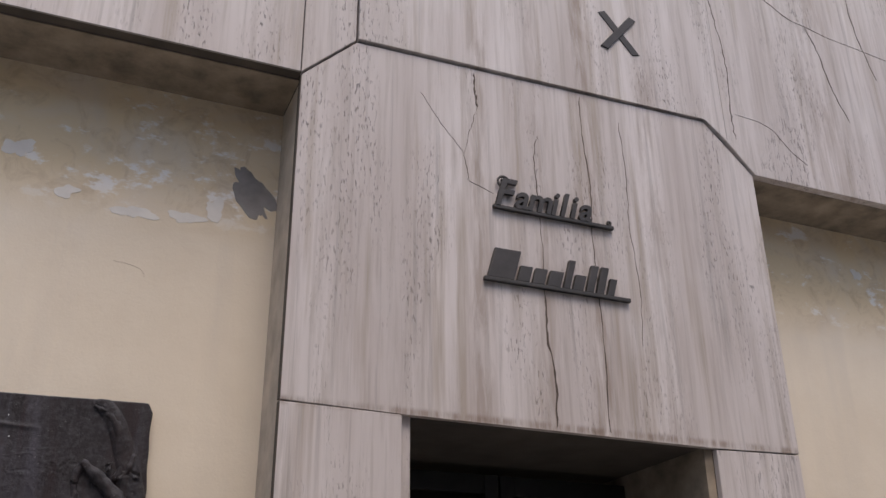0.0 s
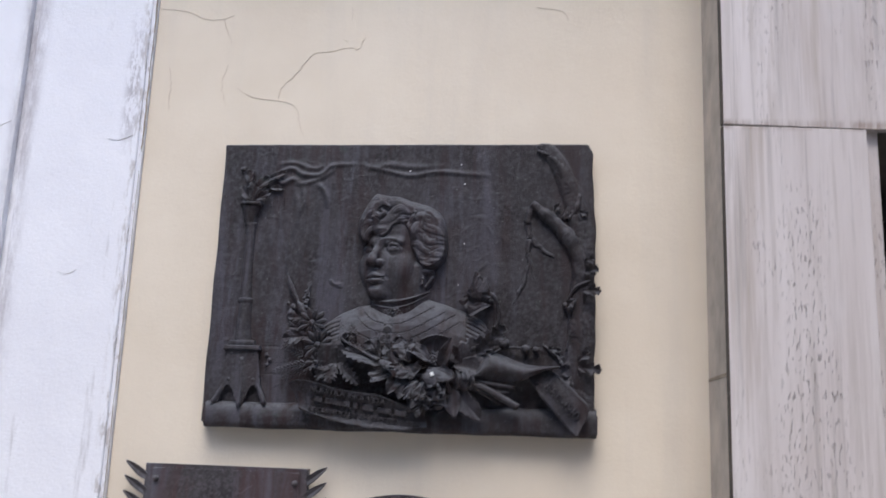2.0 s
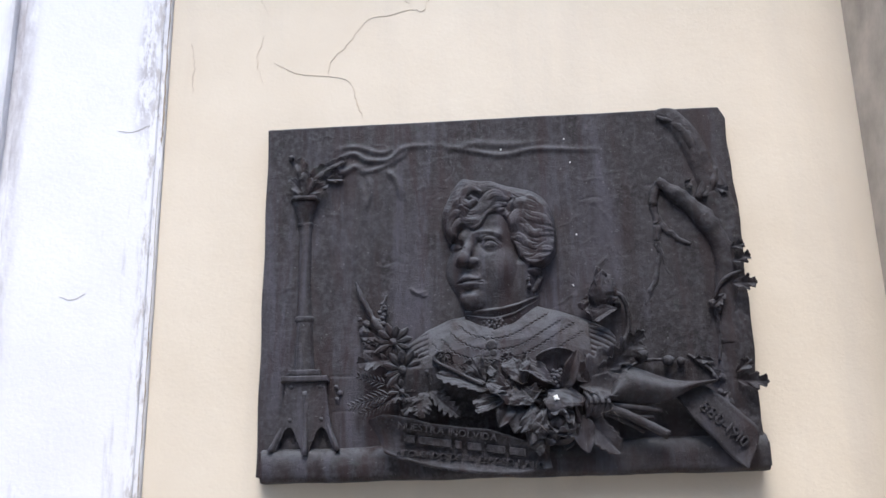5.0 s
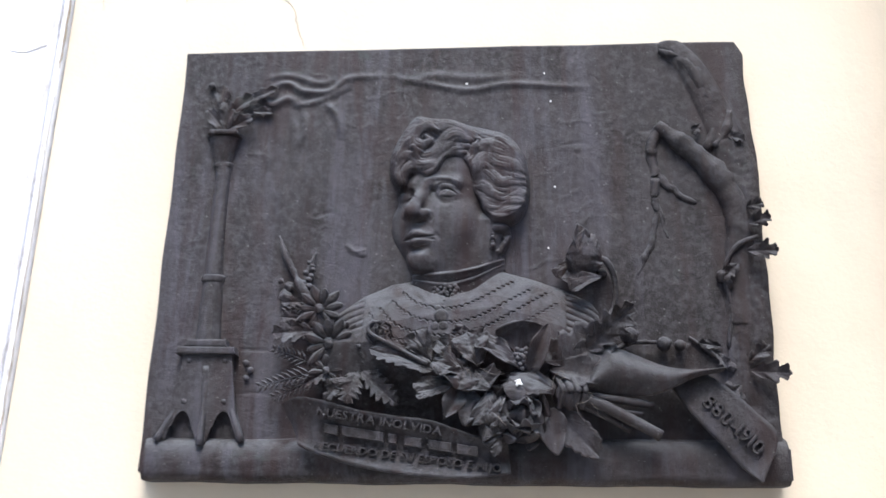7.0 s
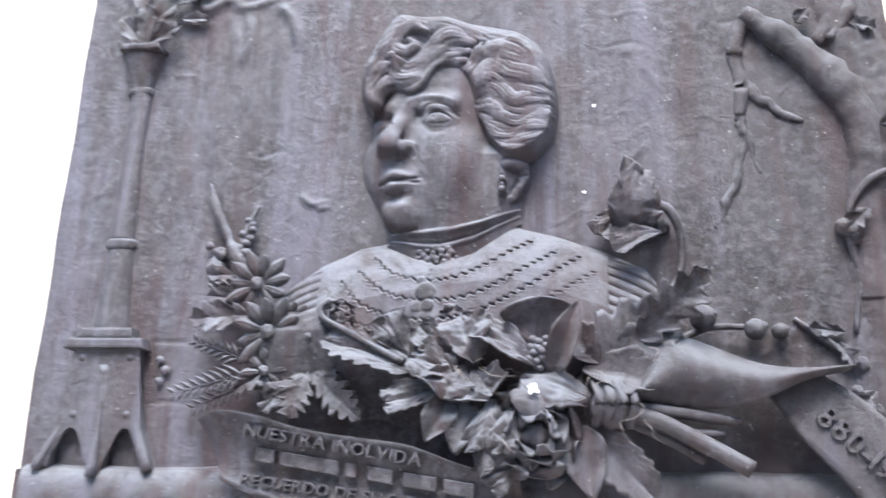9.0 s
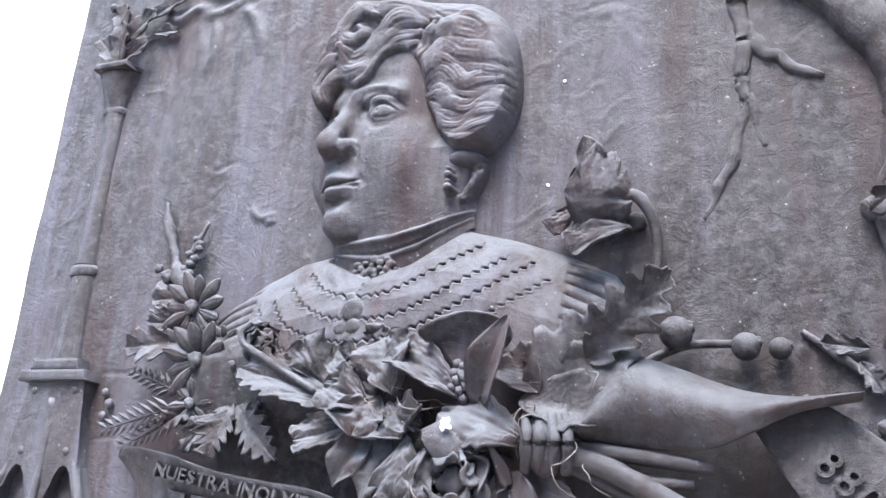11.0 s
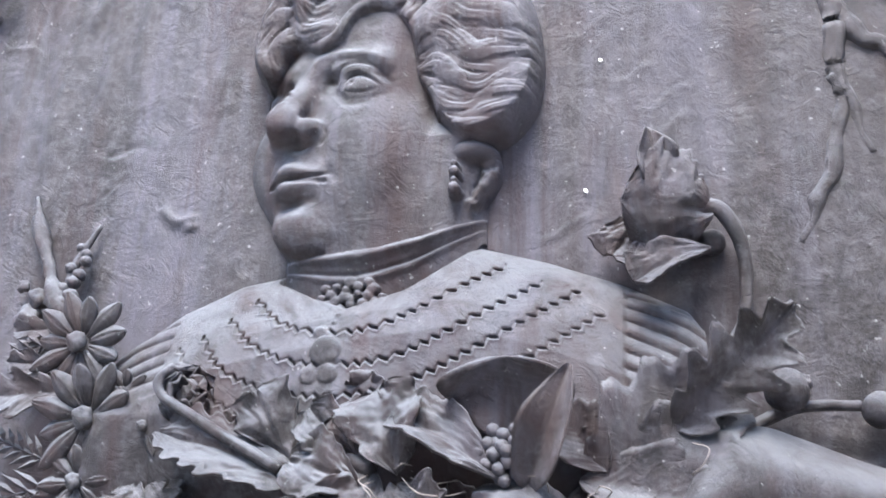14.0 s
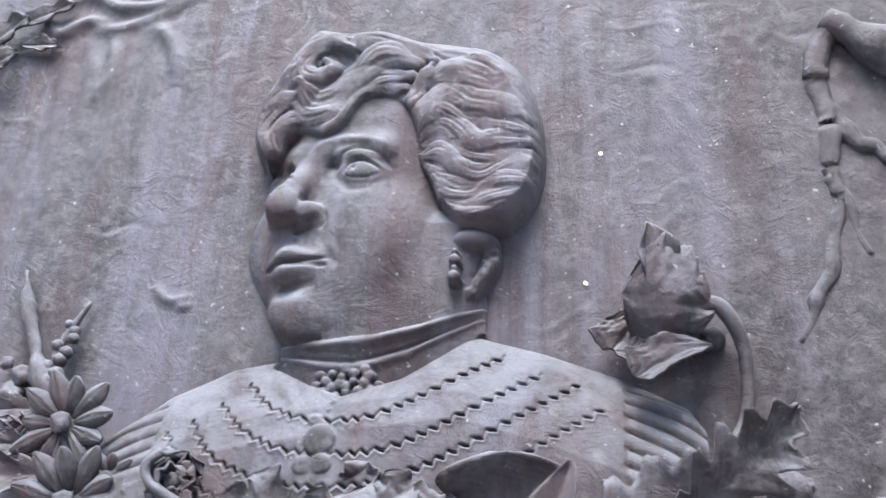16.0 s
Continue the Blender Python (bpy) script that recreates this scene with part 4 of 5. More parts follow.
    side = np.clip(1 - (np.abs(X + 0.306) / 0.075) ** 3, 0, 1) ** 0.75
    ring = (0.014 + 0.008 * np.clip(f, 0, 1) + 0.0040 * np.exp(-(((f - 0.93) / 0.10) ** 2)) + 0.0022 * np.exp(-(((f - 0.52) / 0.08) ** 2)) - 0.002 * np.exp(-(((f - 0.64) / 0.05) ** 2))) * side
    body = np.where((f > 0) & (f < 1.05) & (side > 0.05), np.maximum(ring, 0.0), body)
    body = np.where((f >= 1.05) & (f < 1.6) & (side > 0.05), 0.012 * side, body)
    # brooch, chain, medallion and button
    for i in range(26):
        a = i * 2.399
        r = 0.0040 * math.sqrt(i)
        bx, bz = -0.324 + 1.25 * r * math.cos(a), 1.778 + 0.72 * r * math.sin(a)
        q = np.hypot(X - bx, Z - bz) / (0.0040 + 0.0009 * math.sin(i * 1.7))
        body = np.maximum(body, np.where(q < 1, 0.0195 + 0.0035 * np.sqrt(np.clip(1 - q * q, 0, 1)), -1))
    for bx, bz, r, h in ((-0.331, 1.736, 0.0108, 0.041), (-0.340, 1.719, 0.0070, 0.042), (-0.328, 1.720, 0.0075, 0.042), (-0.337, 1.749, 0.006, 0.034), (-0.329, 1.757, 0.003, 0.031), (-0.327, 1.763, 0.003, 0.029)):
        q = np.hypot(X - bx, Z - bz) / r
        body = np.maximum(body, np.where(q < 1, h + 0.004 * np.sqrt(np.clip(1 - q**4, 0, 1)), -1))

    # head, flattened into relief; worked out on a coarser grid
    lean, xc, zc = radians(-2.5), -0.324, 1.944
    cx, cz = np.arange(-0.44, -0.18, 0.00115), np.arange(1.80, 2.09, 0.00115)
    GX, GZ = np.meshgrid(cx - xc, cz - zc)
    dep = face_depth(GX * math.cos(lean) + GZ * math.sin(lean), GZ * math.cos(lean) - GX * math.sin(lean), radians(30.5))
    rel = np.where(dep > 0.0, (dep - 0.028) * 0.62 + 0.004, -0.02)
    rows_up = np.stack([np.interp(X[0], cx, r, left=-0.02, right=-0.02) for r in rel])
    head = np.stack([np.interp(Z[:, 0], cz, c, left=-0.02, right=-0.02) for c in rows_up.T], 1)
    for _ in range(2):
        head[1:-1, 1:-1] = (4 * head[1:-1, 1:-1] + head[:-2, 1:-1] + head[2:, 1:-1] + head[1:-1, :-2] + head[1:-1, 2:]) / 8
    for w, h, pts in FACE_LINES:
        win = window(X, Z, pts, 3 * w)
        head[win] += stroke(X[win], Z[win], pts, w, 0.62 * h, 0.18)
    for x, z, rx, rz, h in FACE_DABS:
        head += h * np.exp(-(((X - x) / rx) ** 2) - (((Z - z) / rz) ** 2))
    head = np.where(Z < 1.803, -0.05, head)

    # neck behind the jaw, ear and the rough curls at the nape
    rim = np.interp(Z, [1.80, 1.83, 1.86, 1.90, 1.92], [-0.236, -0.238, -0.238, -0.222, -0.215])
    neck = 0.023 * np.sqrt(1 - (1 - np.clip((rim - X) / 0.045, 0, 1)) ** 2) * np.interp(Z, [1.80, 1.86, 1.90, 1.935], [0.78, 1.0, 1.0, 0.2]) + 0.0006 * fbm(X, Z, 60, 33, 3)
    neck = np.where((X < rim) & (X > -0.345) & (Z > ct - 0.003) & (Z < 1.94), neck, -0.05)
    soft = np.clip(0.5 + 0.5 * (head - neck) / 0.008, 0, 1)
    head = np.maximum(neck * (1 - soft) + head * soft + 0.008 * soft * (1 - soft) * (neck > -0.04), head)
    head = np.maximum(head, np.where(np.hypot((X + 0.243) / 0.020, (Z - 1.888) / 0.011) < 1, 0.026 * np.sqrt(np.clip(1 - ((X + 0.243) / 0.020) ** 2 - ((Z - 1.888) / 0.011) ** 2, 0, 1)), -1))
    dn, sn = along(X, Z, [(-0.231, 1.880), (-0.232, 1.868), (-0.239, 1.855), (-0.249, 1.845)])
    crumb = 0.0032 * fbm(X, Z, 330, 61, 3)
    head = np.maximum(head, np.where(dn < 0.010, 0.017 * np.sqrt(np.clip(1 - (dn / (0.0095 - 0.003 * sn)) ** 2, 0, 1)) + crumb - 0.002, -1))
    for z, r in ((1.874, 0.0030), (1.868, 0.0042), (1.861, 0.0030), (1.855, 0.0046)):
        q = np.hypot(X + 0.2525, Z - z) / r
        head = np.maximum(head, np.where(q < 1, 0.0275 + r * np.sqrt(np.clip(1 - q * q, 0, 1)), -1))

    # hair: a swelling mass with its locks laid over it
    inhair = inside_of(X, Z, [tuple(v) for v in spline(HAIR_OUTER, 5)] + [tuple(v) for v in spline(HAIR_LINE, 5)[1:-1]])
    do, di = along(X, Z, HAIR_OUTER, 5)[0], along(X, Z, HAIR_LINE, 5)[0]

    def swell(q):
        return np.sqrt(1 - (1 - np.clip(q, 0, 1)) ** 2)

    dome = 0.041 * np.interp(Z, [1.89, 1.95], [0.68, 1.0]) * swell(do / np.interp(Z, [1.92, 1.97, 2.03], [0.013, 0.028, 0.056]))
    cap = np.maximum(head, 0.022) + 0.0008 + 0.0035 * swell(di / 0.012) + 0.005 * np.clip(di / 0.05, 0, 1)
    hair = np.minimum(dome, cap)
    locks = np.zeros(X.shape)
    for k, (w, h, pts) in enumerate(HAIR_LOCKS):
        win = window(X, Z, pts, 1.5 * w)
        w = 1.22 * w
        dd, s = along(X[win], Z[win], pts, 8, True)
        ends = np.clip(np.minimum(s, 1 - s) / 0.16, 0.25, 1) ** 0.6
        q = dd / (w * ends)
        body_q = np.sqrt(np.clip(1 - q * q, 0, 1))
        turn = 1.3 * np.sin(5 * s + k) + 1.6 * fbm(X[win], Z[win], 70, 80 + k, 2)
        strands = (0.00050 * np.sin(7 * q + turn) + 0.00030 * np.sin(17 * q + 2 * turn + 1.5)) * ends * (0.6 + 0.7 * np.sin(11 * s + 3 * k))
        locks[win] = np.maximum(locks[win], np.where(np.abs(q) < 1, 0.66 * h * body_q * (0.75 + 0.25 * ends) * (0.85 + 0.3 * np.sin(8 * s + 2 * k)) + 0.9 * strands * body_q, 0))
    hair += locks * swell(do / 0.006) * swell(di / 0.010)
    loose = Z + 0.3 * X + 0.007 * np.sin(90 * X + 40 * Z)
    hair += (0.0022 * fbm(X, Z, 75, 72, 2) + np.where(locks < 0.001, 0.0004 * np.sin(700 * loose), 0)) * swell(do / 0.02)
    hair += 0.0005 * fbm(X, Z, 260, 71, 3)
    H = np.maximum(body, head)
    H = np.where(inhair, np.maximum(hair, H), H)
    S = H.copy()
    S[1:-1, 1:-1] = (6 * H[1:-1, 1:-1] + H[:-2, 1:-1] + H[2:, 1:-1] + H[1:-1, :-2] + H[1:-1, 2:]) / 10
    return X, Z, S


def make_bust():
    X, Z, H = bust_field()
    return sheet(X, Z, np.maximum(H, -0.006), H > -0.004)


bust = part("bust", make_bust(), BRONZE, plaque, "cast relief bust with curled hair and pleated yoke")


# ---- cast flowers, leaves and ribbons on the plaque ----
def leaf_mesh(base, tip, width, lobes=0, deep=0.35, cup=0.2, bend=0.0, ripple=0.0, blunt=0.8, seed=0, veins=5, sweep=0.7, roll=0.0, rays=0):
    """A leaf or petal from base to tip (places on the plaque), with lobes along its edge, a sunk midrib and thickness."""
    rng = random.Random(seed)
    a, b = L(*base), L(*tip)
    d = b - a
    ln = d.length
    d.normalize()
    side = d.cross(Vector((0, 1, 0))).normalized()
    up = side.cross(d).normalized()
    if up.y > 0:
        up = -up
    ca, sa = math.cos(radians(roll)), math.sin(radians(roll))
    side, up = side * ca + up * sa, up * ca - side * sa
    n, m = (64, 13) if lobes else (26, 11)
    m = 41 if rays else m
    top, faces = [], []
    ph = rng.uniform(0, 6.28)
    for i in range(n):
        s = i / (n - 1)
        w = math.sin(math.pi * min(1, (s * 0.94 + 0.04)) ** blunt) ** (0.5 if rays else 0.75) * width / 2
        w *= 1 + (0.07 * math.sin(17 * s + ph) + 0.04 * math.sin(41 * s + 2 * ph) if rays else 0)
        if lobes:
            saw = abs(((s * lobes + 0.2) % 1) - 0.5) * 2
            w *= (1 - deep * saw**1.2) * (1 - 0.5 * deep * abs(((s * lobes * 3) % 1) - 0.5))
        for j in range(m):
            t = -1 + 2 * j / (m - 1)
            x = t * w * (1 + 0.06 * math.sin(9 * s + ph + (2 if t > 0 else 0)))
            h = cup * abs(t) ** 1.6 * w * 1.2 - 0.0016 * math.exp(-((t / 0.12) ** 2)) + bend * ln * 4 * s * (1 - s)
            h += ripple * width * math.sin(11 * s + ph + 2.0 * t) * abs(t)
            h += min(0.0007, 0.010 * width) * math.sin((s * veins * 2 - abs(t) * 2.2) * math.pi * 2) * (1 - abs(t) * 0.5) * (0 if rays else 1)
            if rays:
                h += min(1, 4 * s) * 0.00018 * math.sin(rays * math.pi * t + 2.2 * math.sin(5 * s + ph))
                h += 0.08 * min(width, 0.045) * noise.noise(Vector((1.6 * t + ph, 3.2 * s, ph))) + 0.025 * min(width, 0.045) * noise.noise(Vector((5 * t, 9 * s + ph, ph)))
            f = s + (sweep * abs(t) * w / ln if lobes else 0)
            top.append(a + d * (f * ln) + side * x + up * h)
    th = 0.0022
    verts = top + [v - up * th for v in top]
    k = n * m
    for i in range(n - 1):
        for j in range(m - 1):
            q = i * m + j
            faces.append((q, q + 1, q + m + 1, q + m))
            faces.append((k + q, k + q + m, k + q + m + 1, k + q + 1))
    rim = [j for j in range(m)] + [i * m + m - 1 for i in range(1, n)] + [(n - 1) * m + j for j in range(m - 2, -1, -1)] + [i * m for i in range(n - 2, 0, -1)]
    for i in range(len(rim)):
        p, q = rim[i], rim[(i + 1) % len(rim)]
        faces.append((p, k + p, k + q, q))
    me = mesh_of(verts, faces, True)
    bm = bmesh.new()
    bm.from_mesh(me)
    bmesh.ops.recalc_face_normals(bm, faces=bm.faces)
    bm.to_mesh(me)
    bm.free()
    return me


def leaf(base, tip, width, name="leaf", parent=None, **kw):
    return part(name, leaf_mesh(base, tip, width, **kw), BRONZE, parent or plaque)


def stem(points, name="stem", parent=None, sides=8, knots=0.3):
    return part(name, tube([(*L(x, z, h), r) for x, z, h, r in points], sides, 6, knots), BRONZE, parent or plaque)


def blob_mesh(x, z, h, r, squash=1.0, rough=0.12, seed=0):
    bm = bmesh.new()
    bmesh.ops.create_icosphere(bm, subdivisions=3, radius=r)
    c = L(x, z, h)
    for v in bm.verts:
        k = 1 + rough * noise.noise(v.co / r * 1.4 + Vector((seed, 0, 0)))
        v.co = c + Vector((v.co.x * k, v.co.y * k * squash, v.co.z * k))
    for f in bm.faces:
        f.smooth = True
    return bm


def blob(x, z, h, r, name, parent=None, **kw):
    return part(name, blob_mesh(x, z, h, r, **kw), BRONZE, parent or plaque)


def daisy(x, z, h, radius, petals, tilt=0.35, turn=0.0, drop=0.0):
    """A flower head with each petal a mesh of its own."""
    head = blob(x, z, h + 0.004, radius * 0.19, "daisy", squash=0.7, rough=0.35)
    for i in range(petals):
        a = turn + 2 * math.pi * i / petals
        r = radius * (0.92 + 0.12 * math.sin(i * 2.3))
        leaf((x + 0.16 * radius * math.cos(a), z + 0.16 * radius * math.sin(a), h), (x + r * math.cos(a), z + r * math.sin(a) + drop * abs(math.cos(a)), h + tilt * radius * (0.3 + 0.5 * math.sin(a)) - 0.003 * (i % 2)), radius * 0.36, "petal", head, cup=-0.55, bend=0.10, blunt=1.2, seed=i, veins=1)
    return head


def rose(x, z, h, radius, seed=0, name="rose"):
    """A rose of wrapped petals round a bud."""
    rng = random.Random(seed)
    core = blob(x, z, h, radius * 0.32, name, squash=0.8, rough=0.4, seed=seed)
    for ring, (n, r, lift) in enumerate(((3, 0.40, 0.50), (4, 0.70, 0.30), (5, 1.02, 0.02))):
        for i in range(n):
            a = 2 * math.pi * (i + rng.uniform(-0.35, 0.35)) / n + ring * 0.6
            u, v = math.cos(a), math.sin(a)
            rr = radius * r * rng.uniform(0.9, 1.1)
            leaf((x + 0.18 * radius * u, z + 0.18 * radius * v, h - 0.2 * radius), (x + rr * u, z + rr * v, h + lift * radius), radius * (0.9 + 0.28 * ring), "petal", core, lobes=2, deep=0.08, sweep=0.1, cup=0.3, bend=-0.08, ripple=0.16, blunt=1.5, seed=seed + i + 9 * ring, veins=2)
    return core


def fern(base, tip, width, pairs, name="fern"):
    """A frond: a stem with pairs of pointed leaflets."""
    a, b = L(*base), L(*tip)
    d = (b - a)
    ln = d.length
    d.normalize()
    side = d.cross(Vector((0, 1, 0))).normalized()
    up = Vector((0, -1, 0))
    verts, faces = [], []

    def spike(o, v, l, w):
        s = v.cross(up).normalized()
        k = len(verts)
        for p in (o, o + v * l * 0.45 + s * w, o + v * l, o + v * l * 0.45 - s * w, o + v * l * 0.4 + up * w * 1.1, o + v * l * 0.4 - up * w * 0.6):
            verts.append(p)
        for f in ((0, 1, 4), (1, 2, 4), (2, 3, 4), (3, 0, 4), (1, 0, 5), (2, 1, 5), (3, 2, 5), (0, 3, 5)):
            faces.append([k + i for i in f])

    spike(a, d, ln * 1.02, 0.0022)
    for i in range(pairs):
        s = 0.12 + 0.85 * i / pairs
        for sg in (-1, 1):
            v = (d * 0.8 + side * sg * 0.75 + up * 0.12).normalized()
            spike(a + d * ln * s + up * 0.002, v, width * (1.05 - 0.6 * s), 0.0026)
    me = mesh_of(verts, faces)
    return part(name, me, BRONZE, plaque)


def ribbon_mesh(upper, lower, n=40, m=14, bulge=0.0, fold=0.0, seed=0):
    """A band between two curves of places (x, z, h), with a rolled swell and thickness."""
    def run(pts):
        c = spline(pts, 10)
        i = np.linspace(0, len(c) - 1, n)
        return np.stack([np.interp(i, np.arange(len(c)), c[:, k]) for k in range(3)], -1)
    A, B = run(upper), run(lower)
    top, low, faces = [], [], []
    for i in range(n):
        for j in range(m):
            t = j / (m - 1)
            x, z, h = A[i] * (1 - t) + B[i] * t
            h += bulge * math.sin(math.pi * t) + fold * math.sin(i / n * 9 + 2 * t + seed)
            edge = 0.0018 if j in (0, m - 1) else 0
            top.append(L(x, z, h + edge))
            low.append(L(x, z, h - 0.004))
    verts, k = top + low, n * m
    for i in range(n - 1):
        for j in range(m - 1):
            q = i * m + j
            faces += [(q, q + 1, q + m + 1, q + m), (k + q, k + q + m, k + q + m + 1, k + q + 1)]
    rim = [j for j in range(m)] + [i * m + m - 1 for i in range(1, n)] + [(n - 1) * m + j for j in range(m - 2, -1, -1)] + [i * m for i in range(n - 2, 0, -1)]
    for i in range(len(rim)):
        p, q = rim[i], rim[(i + 1) % len(rim)]
        faces.append((p, k + p, k + q, q))
    me = mesh_of(verts, faces, True)
    bm = bmesh.new()
    bm.from_mesh(me)
    bmesh.ops.recalc_face_normals(bm, faces=bm.faces)
    bm.to_mesh(me)
    bm.free()
    return me


# lamp post in relief
def lathe(profile, cx, flat=0.55, sides=24, flute=0.0):
    """Half a turned form standing on the plate: profile of (z, radius, x shift)."""
    c = spline(profile, 5)
    verts, faces = [], []
    for z, r, dx in c:
        for k in range(sides + 1):
            a = math.pi * k / sides
            q = r * (1 - flute * (0.5 + 0.5 * math.cos(k * math.pi * 0.75)))
            p = L(cx + dx, z, 0)
            verts.append((p.x + math.cos(a) * q, p.y - math.sin(a) * q * flat + 0.002, p.z))
    w = sides + 1
    for i in range(len(c) - 1):
        for k in range(sides):
            faces.append((i * w + k, i * w + k + 1, (i + 1) * w + k + 1, (i + 1) * w + k))
    return mesh_of(verts, faces, True)


lamp = part("lamp_post", lathe([(2.000, 0.0135, 0), (1.95, 0.0125, 0), (1.88, 0.0135, 0), (1.812, 0.0150, 0.001)], -0.703, 0.8), BRONZE, plaque, "slender lamp post in low relief")
part("lower_shaft", lathe([(1.798, 0.0165, 0), (1.76, 0.019, 0), (1.71, 0.0225, 0.001), (1.69, 0.025, 0.002)], -0.701, 0.7, 24, 0.12), BRONZE, lamp)
part("capital", lathe([(2.050, 0.027, 0.001), (2.035, 0.023, 0.0), (2.018, 0.017, 0.0), (2.006, 0.014, 0.0)], -0.705, 0.8), BRONZE, lamp)
for z, r, hgt, cx in ((2.056, 0.031, 0.005, -0.705), (2.049, 0.027, 0.004, -0.705), (2.003, 0.017, 0.005, -0.704), (1.805, 0.0195, 0.006, -0.702)):
    part("ring", lathe([(z - hgt, r * 0.9, 0), (z - hgt * 0.5, r, 0), (z + hgt * 0.5, r, 0), (z + hgt, r * 0.88, 0)], cx, 0.65), BRONZE, lamp)


for cx, half, z0, z1, out in ((-0.698, 0.034, 1.690, 1.702, 0.020), (-0.696, 0.047, 1.678, 1.6895, 0.024), (-0.703, 0.026, 2.052, 2.060, 0.024)):
    part("moulding", slab_of([(cx - half - OX, z0 - OZ), (cx - half + 0.003 - OX, z1 - OZ), (cx + half - 0.003 - OX, z1 - OZ), (cx + half - OX, z0 - OZ)], -TH - out, -TH + 0.002, 0.003), BRONZE, lamp)


def pedestal():
    pts = [(-0.735, 1.68), (-0.732, 1.64), (-0.742, 1.59), (-0.762, 1.548), (-0.748, 1.546)]
    pts += [(-0.7245 + 0.0205 * math.cos(a), 1.556 + 0.040 * math.sin(a)) for a in np.linspace(math.pi, 0, 9)]
    pts += [(-0.7, 1.538), (-0.685, 1.538)]
    pts += [(-0.6615 + 0.0205 * math.cos(a), 1.556 + 0.040 * math.sin(a)) for a in np.linspace(math.pi, 0, 9)]
    pts += [(-0.640, 1.546), (-0.628, 1.548), (-0.644, 1.59), (-0.656, 1.64), (-0.655, 1.68)]
    return slab_of([(x - OX, z - OZ) for x, z in pts], -TH - 0.016, -TH + 0.004, 0.005)


part("pedestal", pedestal(), BRONZE, lamp)
for pts in ([(-0.731, 1.66, 0.012, 0.004), (-0.735, 1.60, 0.012, 0.0045), (-0.760, 1.545, 0.016, 0.006)], [(-0.695, 1.66, 0.014, 0.005), (-0.693, 1.60, 0.014, 0.005), (-0.692, 1.538, 0.020, 0.0065)], [(-0.660, 1.66, 0.012, 0.004), (-0.652, 1.60, 0.012, 0.0045), (-0.630, 1.545, 0.016, 0.006)]):
    stem(pts, "leg", lamp)
for x, z in ((-0.724, 1.605), (-0.662, 1.605), (-0.722, 1.668), (-0.666, 1.668)):
    blob(x, z, 0.0155, 0.0042, "boss", lamp, squash=0.6)
for i, (b, t, w) in enumerate((((-0.70, 2.06, 0.012), (-0.735, 2.10, 0.016), 0.03), ((-0.70, 2.06, 0.014), (-0.70, 2.115, 0.02), 0.032), ((-0.70, 2.065, 0.012), (-0.655, 2.085, 0.018), 0.028), ((-0.70, 2.09, 0.012), (-0.66, 2.13, 0.012), 0.03), ((-0.71, 2.10, 0.010), (-0.715, 2.15, 0.008), 0.028), ((-0.67, 2.12, 0.010), (-0.62, 2.145, 0.008), 0.022), ((-0.66, 2.10, 0.008), (-0.625, 2.10, 0.006), 0.018))):
    leaf(b, t, w, "flame_leaf", lamp, lobes=3, deep=0.3, cup=0.3, ripple=0.08, seed=30 + i)
blob(-0.735, 2.15, 0.004, 0.006, "boss", lamp)
for i, (x, z, r) in enumerate(((-0.636, 1.668, 0.0045), (-0.628, 1.656, 0.0055), (-0.634, 1.644, 0.0045))):
    blob(x, z, 0.004, r, "scroll_boss", lamp, squash=0.6)

# tree at the edge
tree = stem([(0.020, 2.074, 0.006, 0.010), (0.045, 2.050, 0.008, 0.014), (0.078, 2.023, 0.004, 0.018), (0.118, 1.975, 0.000, 0.021), (0.142, 1.914, -0.006, 0.024), (0.138, 1.82, -0.012, 0.026), (0.134, 1.72, -0.014, 0.028), (0.142, 1.62, -0.014, 0.028), (0.15, 1.56, -0.016, 0.028)], "tree_limb", sides=16, knots=0.22)
stem([(0.045, 2.212, 0.001, 0.008), (0.083, 2.18, 0.000, 0.012), (0.105, 2.13, 0.000, 0.012), (0.118, 2.08, 0.000, 0.010), (0.10, 2.03, 0.000, 0.007)], "branch", tree, knots=0.5)
stem([(0.03, 2.215, 0.003, 0.005), (0.055, 2.205, 0.006, 0.007), (0.085, 2.20, 0.004, 0.004)], "branch", tree, knots=0.5)
stem([(0.14, 2.10, 0.006, 0.006), (0.13, 2.06, 0.006, 0.009), (0.11, 2.035, 0.006, 0.005)], "branch", tree, knots=0.5)
stem([(0.024, 2.070, 0.002, 0.010), (0.012, 2.045, -0.001, 0.010), (0.008, 2.02, -0.002, 0.009), (0.014, 1.985, -0.002, 0.008), (0.010, 1.95, -0.002, 0.007), (0.013, 1.92, -0.001, 0.006), (0.005, 1.89, -0.002, 0.006), (0.001, 1.865, -0.001, 0.006), (-0.010, 1.848, -0.001, 0.006), (-0.014, 1.832, -0.001, 0.004), (-0.024, 1.815, -0.001, 0.003)], "hanging_root", tree, sides=10, knots=0.26)
stem([(0.014, 1.998, -0.002, 0.007), (0.03, 1.968, -0.001, 0.008), (0.042, 1.962, 0.000, 0.006), (0.052, 1.950, -0.001, 0.006), (0.076, 1.938, 0.001, 0.003)], "hanging_root", tree, sides=10, knots=0.26)
stem([(0.008, 1.94, -0.002, 0.006), (0.018, 1.918, -0.002, 0.006), (0.022, 1.895, -0.002, 0.004), (0.028, 1.878, -0.001, 0.003)], "hanging_root", tree, sides=10, knots=0.26)
